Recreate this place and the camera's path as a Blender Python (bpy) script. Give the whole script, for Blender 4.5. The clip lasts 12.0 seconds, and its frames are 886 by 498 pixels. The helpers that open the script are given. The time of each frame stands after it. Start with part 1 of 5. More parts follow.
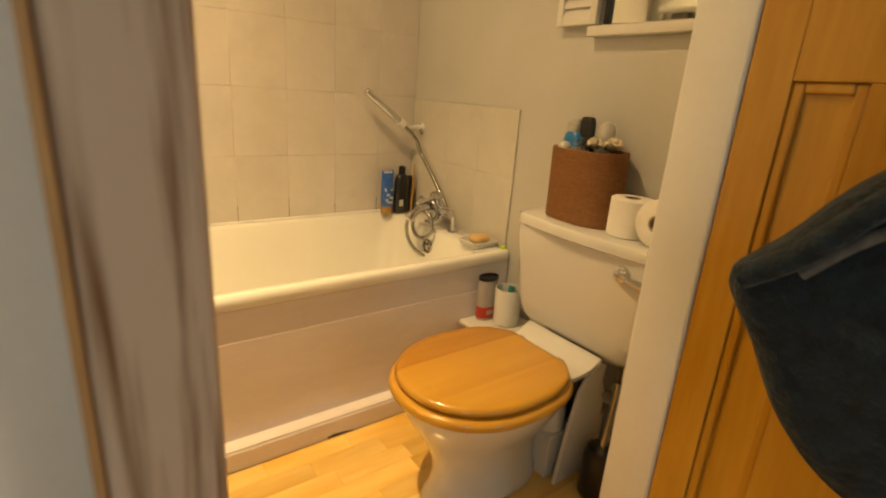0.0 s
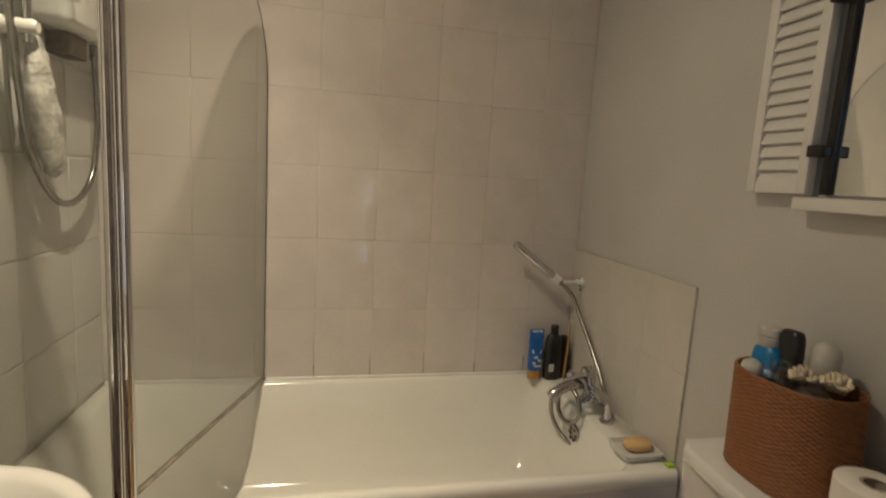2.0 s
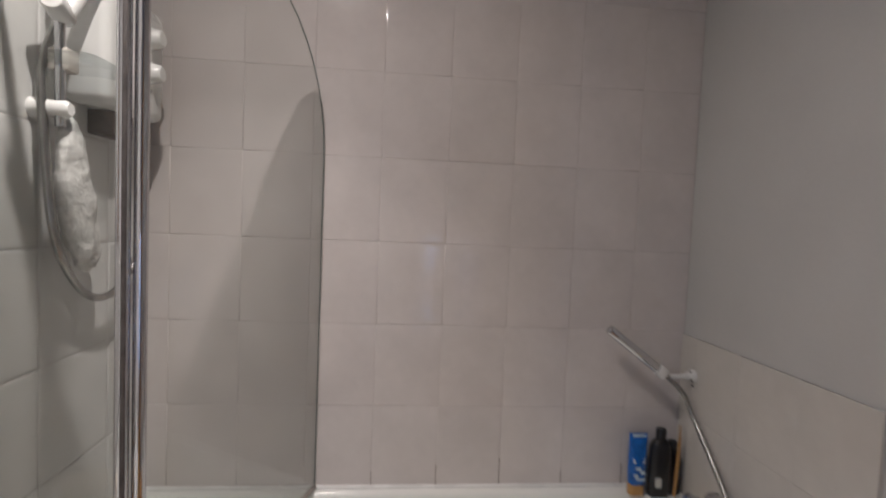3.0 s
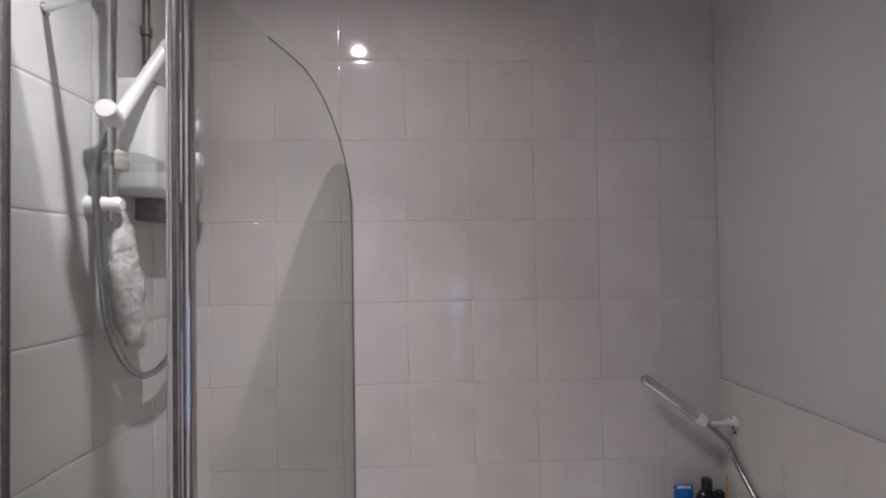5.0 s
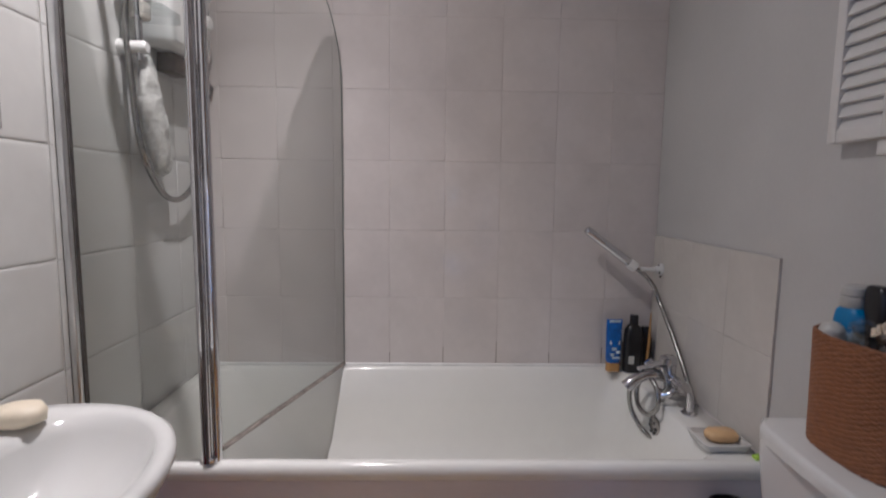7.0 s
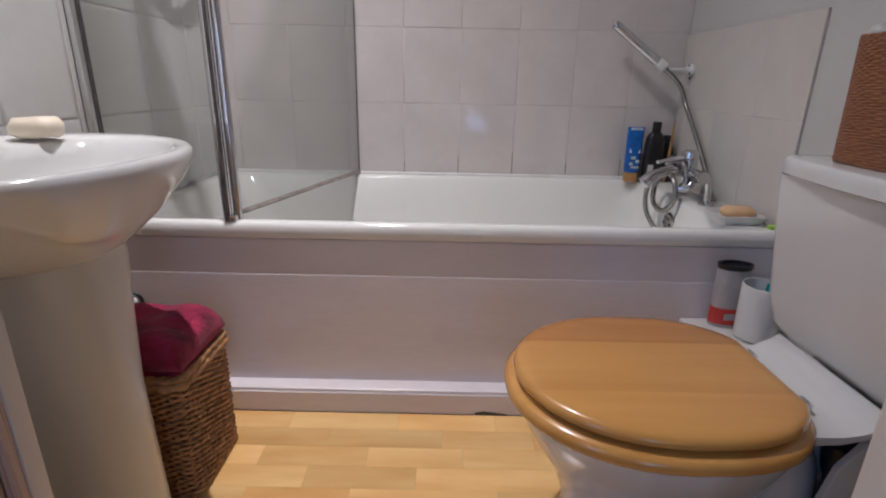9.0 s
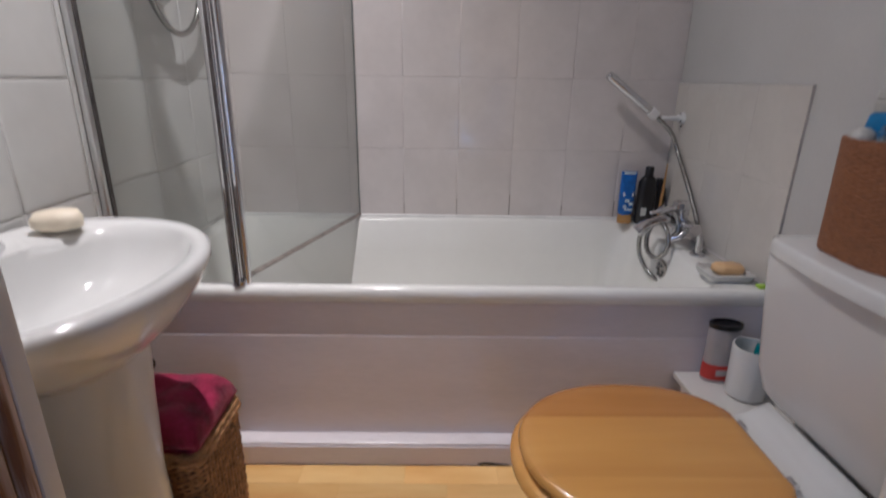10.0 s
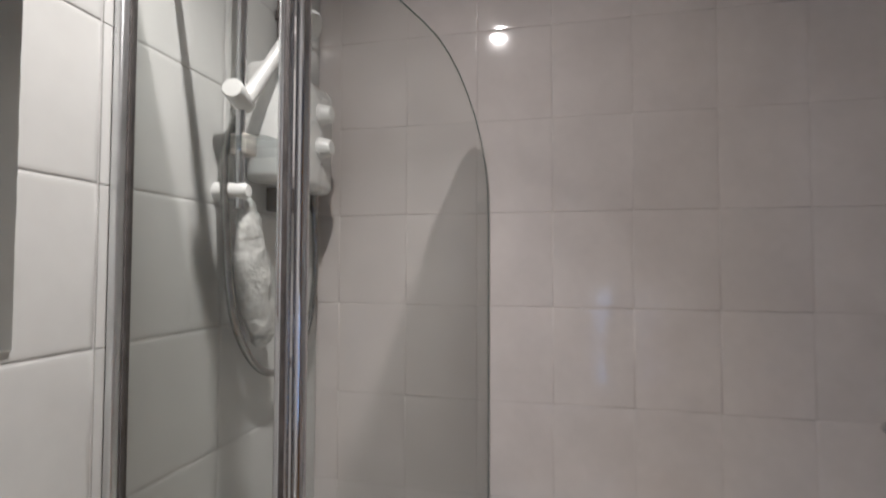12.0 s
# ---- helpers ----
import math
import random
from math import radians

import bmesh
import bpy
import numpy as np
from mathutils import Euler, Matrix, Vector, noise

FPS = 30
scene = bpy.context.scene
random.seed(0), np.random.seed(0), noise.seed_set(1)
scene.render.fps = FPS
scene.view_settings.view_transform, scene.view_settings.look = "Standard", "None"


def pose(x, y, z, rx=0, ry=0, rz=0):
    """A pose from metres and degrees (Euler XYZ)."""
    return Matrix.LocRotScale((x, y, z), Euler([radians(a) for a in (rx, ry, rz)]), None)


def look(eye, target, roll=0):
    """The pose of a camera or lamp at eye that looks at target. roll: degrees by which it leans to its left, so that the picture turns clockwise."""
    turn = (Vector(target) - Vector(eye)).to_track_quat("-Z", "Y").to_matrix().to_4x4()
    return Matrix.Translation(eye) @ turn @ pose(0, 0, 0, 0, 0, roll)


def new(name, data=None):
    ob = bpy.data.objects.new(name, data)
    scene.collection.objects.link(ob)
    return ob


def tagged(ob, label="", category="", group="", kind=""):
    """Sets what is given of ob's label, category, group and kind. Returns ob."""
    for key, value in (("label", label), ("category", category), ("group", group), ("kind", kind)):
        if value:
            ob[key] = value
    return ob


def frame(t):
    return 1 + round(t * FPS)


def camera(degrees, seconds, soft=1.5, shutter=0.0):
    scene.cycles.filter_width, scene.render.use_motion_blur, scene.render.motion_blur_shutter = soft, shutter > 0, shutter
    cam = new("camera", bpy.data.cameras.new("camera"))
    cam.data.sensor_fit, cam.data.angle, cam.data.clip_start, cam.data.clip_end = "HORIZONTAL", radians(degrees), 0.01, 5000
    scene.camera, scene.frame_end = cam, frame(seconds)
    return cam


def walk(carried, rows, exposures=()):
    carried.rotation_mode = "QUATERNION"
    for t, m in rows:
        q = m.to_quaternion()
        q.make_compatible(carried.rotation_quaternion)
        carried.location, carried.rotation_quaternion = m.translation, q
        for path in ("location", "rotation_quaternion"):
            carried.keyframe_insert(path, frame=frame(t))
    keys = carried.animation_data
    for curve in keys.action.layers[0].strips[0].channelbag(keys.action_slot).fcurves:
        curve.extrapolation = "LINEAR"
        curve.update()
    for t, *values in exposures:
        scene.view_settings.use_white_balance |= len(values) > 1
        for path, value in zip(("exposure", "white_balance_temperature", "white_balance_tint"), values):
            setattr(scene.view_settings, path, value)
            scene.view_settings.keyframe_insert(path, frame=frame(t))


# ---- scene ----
cam = camera(82.7, 12.0, 1.9, 0.4)
PATH = [
    (0, (-1.269, -1.976, 1.053), (-0.125, -0.449, 0.455), 4.1),
    (0.5, (-1.147, -1.904, 1.058), (-0.132, -0.266, 0.522), 2.8),
    (1, (-1.044, -1.864, 1.102), (-0.274, -0.076, 0.644), 1.9),
    (1.5, (-0.956, -1.831, 1.177), (-0.434, 0.061, 0.792), 2.4),
    (2, (-0.94, -1.783, 1.248), (-0.501, 0.149, 0.974), 3.5),
    (2.5, (-0.885, -1.712, 1.314), (-0.58, 0.252, 1.088), 2.7),
    (3, (-0.937, -1.519, 1.334), (-0.745, 0.469, 1.228), 2.4),
    (3.5, (-0.994, -1.329, 1.351), (-0.841, 0.664, 1.402), 1.9),
    (5.5, (-0.933, -1.671, 1.402), (-0.847, 0.327, 1.432), -1.3),
    (6, (-0.92, -1.767, 1.359), (-0.802, 0.227, 1.255), -0.3),
    (6.5, (-0.857, -1.821, 1.275), (-0.765, 0.168, 1.088), 0.7),
    (7, (-0.83, -1.837, 1.153), (-0.785, 0.15, 0.934), 0.7),
    (7.5, (-0.857, -1.829, 1.023), (-0.803, 0.149, 0.734), 0.4),
    (9.5, (-0.822, -1.888, 0.832), (-0.839, -0.003, 0.163), 1.2),
    (10, (-0.859, -1.869, 1.008), (-0.833, 0.027, 0.371), 0.9),
    (10.5, (-0.9, -1.808, 1.152), (-0.827, 0.11, 0.59), 0.1),
    (11, (-0.935, -1.657, 1.245), (-0.949, 0.306, 0.862), 0.6),
    (11.5, (-0.926, -1.493, 1.321), (-1.194, 0.483, 1.176), 0.7),
    (12, (-0.975, -1.349, 1.374), (-1.414, 0.601, 1.443), 0.2),
]
EXPOSURES = [
    (0.0, 0.44, 10500, 7), (0.5, 0.30, 10200, 5), (1.0, 0.07, 8300, 5), (1.5, -0.44, 6700, 4), (2.0, -0.37, 5800, 5), (2.5, -0.33, 4850, 12),
    (3.5, -0.36, 4680, 17), (5.5, -0.27, 4450, 18), (6.5, -0.22, 4460, 18), (7.5, -0.40, 4580, 18), (9.5, 0.03, 4450, 17), (10.5, -0.38, 4530, 15), (11.0, -0.40, 4570, 12), (11.5, -0.22, 4560, 13), (12.0, -0.33, 4560, 13),
]
walk(cam, [(t, look(eye, target, roll)) for t, eye, target, roll in PATH], EXPOSURES)

# ---- world, lights ----
LAMP = Vector((-1.222, -0.83, 2.4))
world = bpy.data.worlds.new("world")
scene.world = world
world.use_nodes = True
wn = world.node_tree
sky = wn.nodes.new("ShaderNodeTexSky")
sky.sky_type, sky.sun_disc = "NISHITA", False
sky.sun_elevation, sky.sun_rotation = radians(30), radians(160)
wn.links.new(sky.outputs[0], wn.nodes["Background"].inputs[0])
wn.nodes["Background"].inputs[1].default_value = 0.1


def area_light(name, m, sx, sy, watts, colour, shape="RECTANGLE"):
    data = bpy.data.lights.new(name, "AREA")
    data.shape, data.size, data.size_y, data.energy, data.color = shape, sx, sy, watts, colour
    ob = new(name, data)
    ob.matrix_world = m
    return ob


area_light("downlight_lamp", look(LAMP - Vector((0, 0, 0.014)), (-1.222, -0.828, 1.2)), 0.032, 0.032, 9.5, (1.0, 0.74, 0.46), "DISK").data.spread = radians(160)
area_light("downlight_beam", look(LAMP - Vector((0, 0, 0.016)), (-1.30, -0.74, 1.2)), 0.026, 0.026, 6.5, (1.0, 0.74, 0.46), "DISK").data.spread = radians(90)
area_light("window_daylight", look((-0.56, -3.04, 0.80), (-0.70, 0, 0.9)), 0.16, 0.75, 1.15, (0.55, 0.74, 1.0))
# Added fill lamp, no source known: brightens the stripped jamb and hall wall.
area_light("added_hall_fill", look((-2.1, -3.04, 1.4), (-1.5, 0, 1.2)), 0.7, 1.0, 3.4, (0.66, 0.80, 1.0))


# ---- materials ----
def material(name, colour, rough=0.5, metal=0.0, var=0.06, scale=6.0, grain=60.0, bump=0.05, depth=0.002, spec=0.5,
             rough_var=0.06, island=0.0, coat=0.0, tint=None, sheen=0.0, sub=0.0, stretch=(1, 1, 1)):
    """A surface whose colour and gloss vary at two scales, with a fine relief."""
    mat = bpy.data.materials.new(name)
    mat.use_nodes = True
    t = mat.node_tree
    N, L = t.nodes, t.links
    b = N["Principled BSDF"]
    co = N.new("ShaderNodeTexCoord")
    mp = N.new("ShaderNodeMapping")
    mp.inputs["Scale"].default_value = stretch
    L.new(co.outputs["Object"], mp.inputs[0])
    info = N.new("ShaderNodeObjectInfo")
    add = N.new("ShaderNodeVectorMath")
    mul = N.new("ShaderNodeMath")
    mul.operation, mul.inputs[1].default_value = "MULTIPLY", 17.0
    L.new(info.outputs["Random"], mul.inputs[0])
    L.new(mp.outputs[0], add.inputs[0])
    L.new(mul.outputs[0], add.inputs[1])
    big, fine = N.new("ShaderNodeTexNoise"), N.new("ShaderNodeTexNoise")
    big.inputs["Scale"].default_value, big.inputs["Detail"].default_value = scale, 4
    fine.inputs["Scale"].default_value, fine.inputs["Detail"].default_value = grain, 5
    for n in (big, fine):
        L.new(add.outputs[0], n.inputs["Vector"])
    mix = N.new("ShaderNodeMath")
    mix.operation = "MULTIPLY_ADD"
    mix.inputs[1].default_value = 0.35
    L.new(fine.outputs[0], mix.inputs[0])
    L.new(big.outputs[0], mix.inputs[2])
    ramp = N.new("ShaderNodeValToRGB")
    ramp.color_ramp.elements[0].position, ramp.color_ramp.elements[1].position = 0.45, 0.9
    c = np.array(colour)
    dark = c * (1 - var * 2) if tint is None else np.array(tint)
    ramp.color_ramp.elements[0].color = (*dark, 1)
    ramp.color_ramp.elements[1].color = (*np.minimum(c * (1 + var), 0.95), 1)
    L.new(mix.outputs[0], ramp.inputs[0])
    out = ramp.outputs[0]
    if island:
        hsv = N.new("ShaderNodeHueSaturation")
        rng = N.new("ShaderNodeMapRange")
        rng.inputs["To Min"].default_value, rng.inputs["To Max"].default_value = 1 - island, 1 + island
        L.new(info.outputs["Random"], rng.inputs[0])
        L.new(rng.outputs[0], hsv.inputs["Value"])
        L.new(out, hsv.inputs["Color"])
        out = hsv.outputs[0]
    L.new(out, b.inputs["Base Color"])
    rr = N.new("ShaderNodeMapRange")
    rr.inputs["To Min"].default_value, rr.inputs["To Max"].default_value = max(rough - rough_var, 0.02), rough + rough_var
    L.new(big.outputs[0], rr.inputs[0])
    L.new(rr.outputs[0], b.inputs["Roughness"])
    b.inputs["Metallic"].default_value = metal
    b.inputs["Specular IOR Level"].default_value = spec
    b.inputs["Coat Weight"].default_value = coat
    b.inputs["Sheen Weight"].default_value = sheen
    if bump:
        bp = N.new("ShaderNodeBump")
        bp.inputs["Strength"].default_value, bp.inputs["Distance"].default_value = bump, depth
        L.new(mix.outputs[0], bp.inputs["Height"])
        L.new(bp.outputs[0], b.inputs["Normal"])
    return mat


def wood(name, light, dark, rough=0.3, scale=1.0, axis=0, island=0.0, coat=0.0, rings=9.0, lo=0.5, hi=0.92, along=0.0):
    """Timber with long grain along the given axis and random boards."""
    mat = bpy.data.materials.new(name)
    mat.use_nodes = True
    t = mat.node_tree
    N, L = t.nodes, t.links
    b = N["Principled BSDF"]
    co, mp, info = N.new("ShaderNodeTexCoord"), N.new("ShaderNodeMapping"), N.new("ShaderNodeObjectInfo")
    s = [12.0 * scale] * 3
    s[axis] = along or 1.1 * scale
    mp.inputs["Scale"].default_value = s
    L.new(co.outputs["Object"], mp.inputs[0])
    cmb = N.new("ShaderNodeMath")
    cmb.operation, cmb.inputs[1].default_value = "MULTIPLY", 40.0
    L.new(info.outputs["Random"], cmb.inputs[0])
    add = N.new("ShaderNodeVectorMath")
    L.new(mp.outputs[0], add.inputs[0])
    L.new(cmb.outputs[0], add.inputs[1])
    n1, n2 = N.new("ShaderNodeTexNoise"), N.new("ShaderNodeTexNoise")
    n1.inputs["Scale"].default_value, n1.inputs["Detail"].default_value, n1.inputs["Distortion"].default_value = 0.9, 4, 0.6
    n2.inputs["Scale"].default_value, n2.inputs["Detail"].default_value = rings, 6
    L.new(add.outputs[0], n1.inputs["Vector"])
    L.new(add.outputs[0], n2.inputs["Vector"])
    m = N.new("ShaderNodeMath")
    m.operation, m.inputs[1].default_value = "MULTIPLY_ADD", 0.45
    L.new(n2.outputs[0], m.inputs[0])
    L.new(n1.outputs[0], m.inputs[2])
    r = N.new("ShaderNodeValToRGB")
    r.color_ramp.elements[0].position, r.color_ramp.elements[1].position = lo, hi
    r.color_ramp.elements[0].color, r.color_ramp.elements[1].color = (*dark, 1), (*light, 1)
    L.new(m.outputs[0], r.inputs[0])
    out = r.outputs[0]
    if island:
        hsv, rng = N.new("ShaderNodeHueSaturation"), N.new("ShaderNodeMapRange")
        rng.inputs["To Min"].default_value, rng.inputs["To Max"].default_value = 1 - island, 1 + island
        L.new(info.outputs["Random"], rng.inputs[0])
        L.new(rng.outputs[0], hsv.inputs["Value"])
        L.new(out, hsv.inputs["Color"])
        out = hsv.outputs[0]
    L.new(out, b.inputs["Base Color"])
    b.inputs["Roughness"].default_value = rough
    b.inputs["Coat Weight"].default_value = coat
    b.inputs["Coat Roughness"].default_value = 0.15
    bp = N.new("ShaderNodeBump")
    bp.inputs["Strength"].default_value, bp.inputs["Distance"].default_value = 0.12, 0.001
    L.new(m.outputs[0], bp.inputs["Height"])
    L.new(bp.outputs[0], b.inputs["Normal"])
    return mat


def clear_sheet(name, tint, gloss=1.0):
    """Thin flat glass: lets light through and mirrors more at low angles."""
    mat = bpy.data.materials.new(name)
    mat.use_nodes = True
    N, L = mat.node_tree.nodes, mat.node_tree.links
    N.remove(N["Principled BSDF"])
    tr, gl, mx, fr = N.new("ShaderNodeBsdfTransparent"), N.new("ShaderNodeBsdfGlossy"), N.new("ShaderNodeMixShader"), N.new("ShaderNodeLayerWeight")
    pw, ma = N.new("ShaderNodeMath"), N.new("ShaderNodeMath")
    pw.operation, pw.inputs[1].default_value = "POWER", 5.0
    ma.operation, ma.inputs[1].default_value, ma.inputs[2].default_value = "MULTIPLY_ADD", 0.95 * gloss, 0.035 * gloss
    tr.inputs[0].default_value = (*tint, 1)
    gl.inputs["Roughness"].default_value = 0.01
    fr.inputs[0].default_value = 0.5
    L.new(fr.outputs["Facing"], pw.inputs[0])
    L.new(pw.outputs[0], ma.inputs[0])
    L.new(ma.outputs[0], mx.inputs[0])
    L.new(tr.outputs[0], mx.inputs[1])
    L.new(gl.outputs[0], mx.inputs[2])
    L.new(mx.outputs[0], N["Material Output"].inputs[0])
    return mat


M_TILE = material("tile_glaze", (0.65, 0.61, 0.585), 0.085, var=0.035, scale=7, grain=38, bump=0.20, depth=0.0016, island=0.018, rough_var=0.04)
M_TILE_CREAM = material("tile_cream_glaze", (0.60, 0.575, 0.525), 0.10, var=0.03, scale=9, grain=45, bump=0.12, depth=0.0012)
M_TILE_WHITE = material("tile_white_glaze", (0.60, 0.605, 0.585), 0.12, var=0.03, scale=7, grain=30, bump=0.10, depth=0.0012, island=0.015)
M_GROUT = material("grout", (0.72, 0.68, 0.65), 0.6, var=0.05, scale=3.5, grain=30, tint=(0.46, 0.42, 0.40))
M_GROUT_GREY = material("grey_grout", (0.56, 0.555, 0.54), 0.8, var=0.15, scale=12, grain=60)
M_TRIM = material("worn_pale_trim", (0.58, 0.55, 0.50), 0.5, var=0.12, scale=20)
M_GROUT_DARK = material("stained_grout", (0.27, 0.23, 0.20), 0.85, var=0.3, scale=25)
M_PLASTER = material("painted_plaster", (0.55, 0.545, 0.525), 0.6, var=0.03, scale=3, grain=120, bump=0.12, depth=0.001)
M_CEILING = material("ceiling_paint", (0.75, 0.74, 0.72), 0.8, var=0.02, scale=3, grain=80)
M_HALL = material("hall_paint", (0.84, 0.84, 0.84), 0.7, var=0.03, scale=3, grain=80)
M_GLOSS = material("white_gloss_paint", (0.71, 0.70, 0.67), 0.32, var=0.03, scale=5, grain=60, bump=0.08, depth=0.001)
M_PANEL = material("bath_panel_paint", (0.79, 0.745, 0.755), 0.34, var=0.05, scale=2.5, grain=50, bump=0.08, depth=0.001, stretch=(0.6, 1, 3))
M_BATH = material("white_enamel", (0.82, 0.82, 0.78), 0.12, var=0.015, scale=3, grain=30, bump=0.02)
M_CHINA = material("white_china", (0.68, 0.685, 0.67), 0.09, var=0.012, scale=3, grain=30, bump=0.015, coat=0.3)
M_CHROME = material("chrome", (0.66, 0.66, 0.68), 0.09, metal=1.0, var=0.03, scale=20, grain=200, bump=0.02, rough_var=0.05)
M_SATIN = material("satin_aluminium", (0.74, 0.75, 0.76), 0.32, metal=1.0, var=0.04, scale=20, grain=250, bump=0.03)
# Low metal colours, here and for the hose, stand in for dark mirrored surroundings.
M_CHROME_DULL = material("dark_chrome", (0.40, 0.38, 0.36), 0.22, metal=1.0, var=0.08, scale=30, grain=250, bump=0.05, rough_var=0.1)
M_HOSE = material("ribbed_metal_hose", (0.36, 0.355, 0.34), 0.25, metal=1.0, var=0.10, scale=60, grain=300, bump=0.2)
M_BRASS = material("tarnished_brass", (0.50, 0.34, 0.14), 0.35, metal=1.0, var=0.15, scale=30)
M_WHITE_PLASTIC = material("white_plastic", (0.76, 0.76, 0.74), 0.28, var=0.02, scale=8, grain=60, bump=0.02)
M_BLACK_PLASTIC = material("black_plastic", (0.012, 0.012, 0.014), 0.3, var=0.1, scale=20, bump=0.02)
M_DARK_GAP = material("dark_rubber_seal", (0.10, 0.09, 0.085), 0.6, var=0.2, scale=40)
M_SEAL = material("grimy_clear_seal", (0.34, 0.30, 0.26), 0.4, var=0.25, scale=40, grain=150)
M_GREY_PIPE = material("grey_metal_pipe", (0.16, 0.13, 0.11), 0.45, metal=0.6, var=0.25, scale=30)
M_PINE = wood("varnished_pine", (0.56, 0.30, 0.060), (0.42, 0.19, 0.026), 0.32, 0.8, 2, coat=0.25)
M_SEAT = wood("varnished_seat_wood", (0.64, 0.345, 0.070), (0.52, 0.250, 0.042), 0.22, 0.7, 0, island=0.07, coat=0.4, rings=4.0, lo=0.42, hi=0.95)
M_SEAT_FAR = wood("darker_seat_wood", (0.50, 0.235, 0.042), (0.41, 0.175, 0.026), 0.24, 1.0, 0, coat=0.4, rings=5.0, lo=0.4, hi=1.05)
M_STRIPPED = wood("stripped_door_lining", (0.60, 0.48, 0.40), (0.20, 0.095, 0.045), 0.65, 3.8, 2, rings=2.6, lo=0.60, hi=0.78, along=2.4)
M_BARE = wood("bare_pine_edge", (0.55, 0.33, 0.16), (0.35, 0.18, 0.08), 0.6, 2.0, 2)
M_OAK = wood("oak_block_laminate", (0.90, 0.63, 0.24), (0.68, 0.38, 0.095), 0.22, 0.50, 0, island=0.15, coat=0.3, rings=4.0, along=1.3)
M_BASKET = material("coiled_brown_cane", (0.25, 0.103, 0.036), 0.6, var=0.14, scale=60, grain=200, bump=0.3)
M_SEAGRASS = material("woven_seagrass", (0.50, 0.28, 0.105), 0.6, var=0.32, scale=25, grain=180, bump=0.3)
M_TOWEL = material("plum_terry_towel", (0.30, 0.016, 0.065), 0.95, var=0.35, scale=22, grain=260, bump=1.0, depth=0.006, sheen=0.12)
M_PAPER = material("white_tissue_paper", (0.82, 0.80, 0.77), 0.9, var=0.03, scale=20, grain=200, bump=0.3)
M_CARD = material("grey_cardboard", (0.45, 0.40, 0.34), 0.85)
M_SOAP = material("cream_soap", (0.80, 0.72, 0.56), 0.45, var=0.05, scale=20, bump=0.05)
M_SOAP_ORANGE = material("orange_soap", (0.74, 0.50, 0.24), 0.45, var=0.06, scale=20, bump=0.05)
M_BLUE = material("blue_printed_plastic", (0.02, 0.13, 0.50), 0.3, var=0.2, scale=50, grain=150)
M_BLUE_CAP = material("bright_blue_plastic", (0.01, 0.17, 0.42), 0.3, var=0.1, scale=20)
M_SILVER_PRINT = material("silver_grey_print", (0.42, 0.41, 0.42), 0.35, metal=0.3, var=0.06, scale=10)
M_RED = material("red_print", (0.50, 0.04, 0.03), 0.4, var=0.1, scale=20)
M_PALE_PRINT = material("pale_blue_print", (0.62, 0.72, 0.78), 0.35, var=0.15, scale=50)
M_GOLD = material("ochre_cap_plastic", (0.42, 0.24, 0.07), 0.4, var=0.1)
M_GREEN = material("lime_plastic", (0.45, 0.70, 0.05), 0.4)
M_TEAL = material("teal_plastic", (0.02, 0.22, 0.25), 0.4)
M_LABEL = material("pale_label", (0.55, 0.55, 0.5), 0.5)
M_OFFWHITE = material("off_white_plastic", (0.62, 0.58, 0.52), 0.4, var=0.08, scale=20)
M_CREAM = material("cream_cloth_flower", (0.80, 0.69, 0.52), 0.8, var=0.15, scale=30)
M_NET = material("white_bath_net", (0.62, 0.62, 0.59), 0.6, var=0.15, scale=60, grain=300, bump=0.6, depth=0.01)
M_KNIT = material("dark_navy_wool_knit", (0.008, 0.022, 0.036), 0.95, var=0.3, scale=45, grain=160, bump=1.0, depth=0.01, sheen=0.1)
M_LINING = material("pale_grey_lining", (0.12, 0.125, 0.13), 0.9, var=0.2, scale=60, grain=200, bump=0.5)
M_MIRROR = material("mirror_silver", (0.86, 0.88, 0.87), 0.03, metal=1.0, var=0.0, bump=0, rough_var=0.01)
M_GLASS = clear_sheet("shower_glass", (0.985, 0.995, 0.988))
M_CLEAR = clear_sheet("clear_plastic", (0.80, 0.82, 0.82))
M_WRAP = clear_sheet("crumpled_clear_wrap", (0.95, 0.95, 0.94), 2.6)
M_CLOUDY = material("cloudy_translucent_plastic", (0.52, 0.51, 0.47), 0.3, var=0.08, scale=30)
M_PANE = clear_sheet("window_pane", (0.95, 0.97, 0.97))
M_BULB = bpy.data.materials.new("lit_bulb_face")
M_BULB.use_nodes = True
M_BULB.node_tree.nodes["Principled BSDF"].inputs["Emission Color"].default_value = (1.0, 0.86, 0.66, 1)
M_BULB.node_tree.nodes["Principled BSDF"].inputs["Emission Strength"].default_value = 12.0


# ---- mesh helpers ----
def origin_of(ob):
    v = Vector((0, 0, 0))
    while ob is not None:
        v += ob.location
        ob = ob.parent
    return v


def thing(name, at, label, category, group=""):
    ob = new(name)
    ob.empty_display_size = 0.05
    ob.location = at
    return tagged(ob, label, category, group)


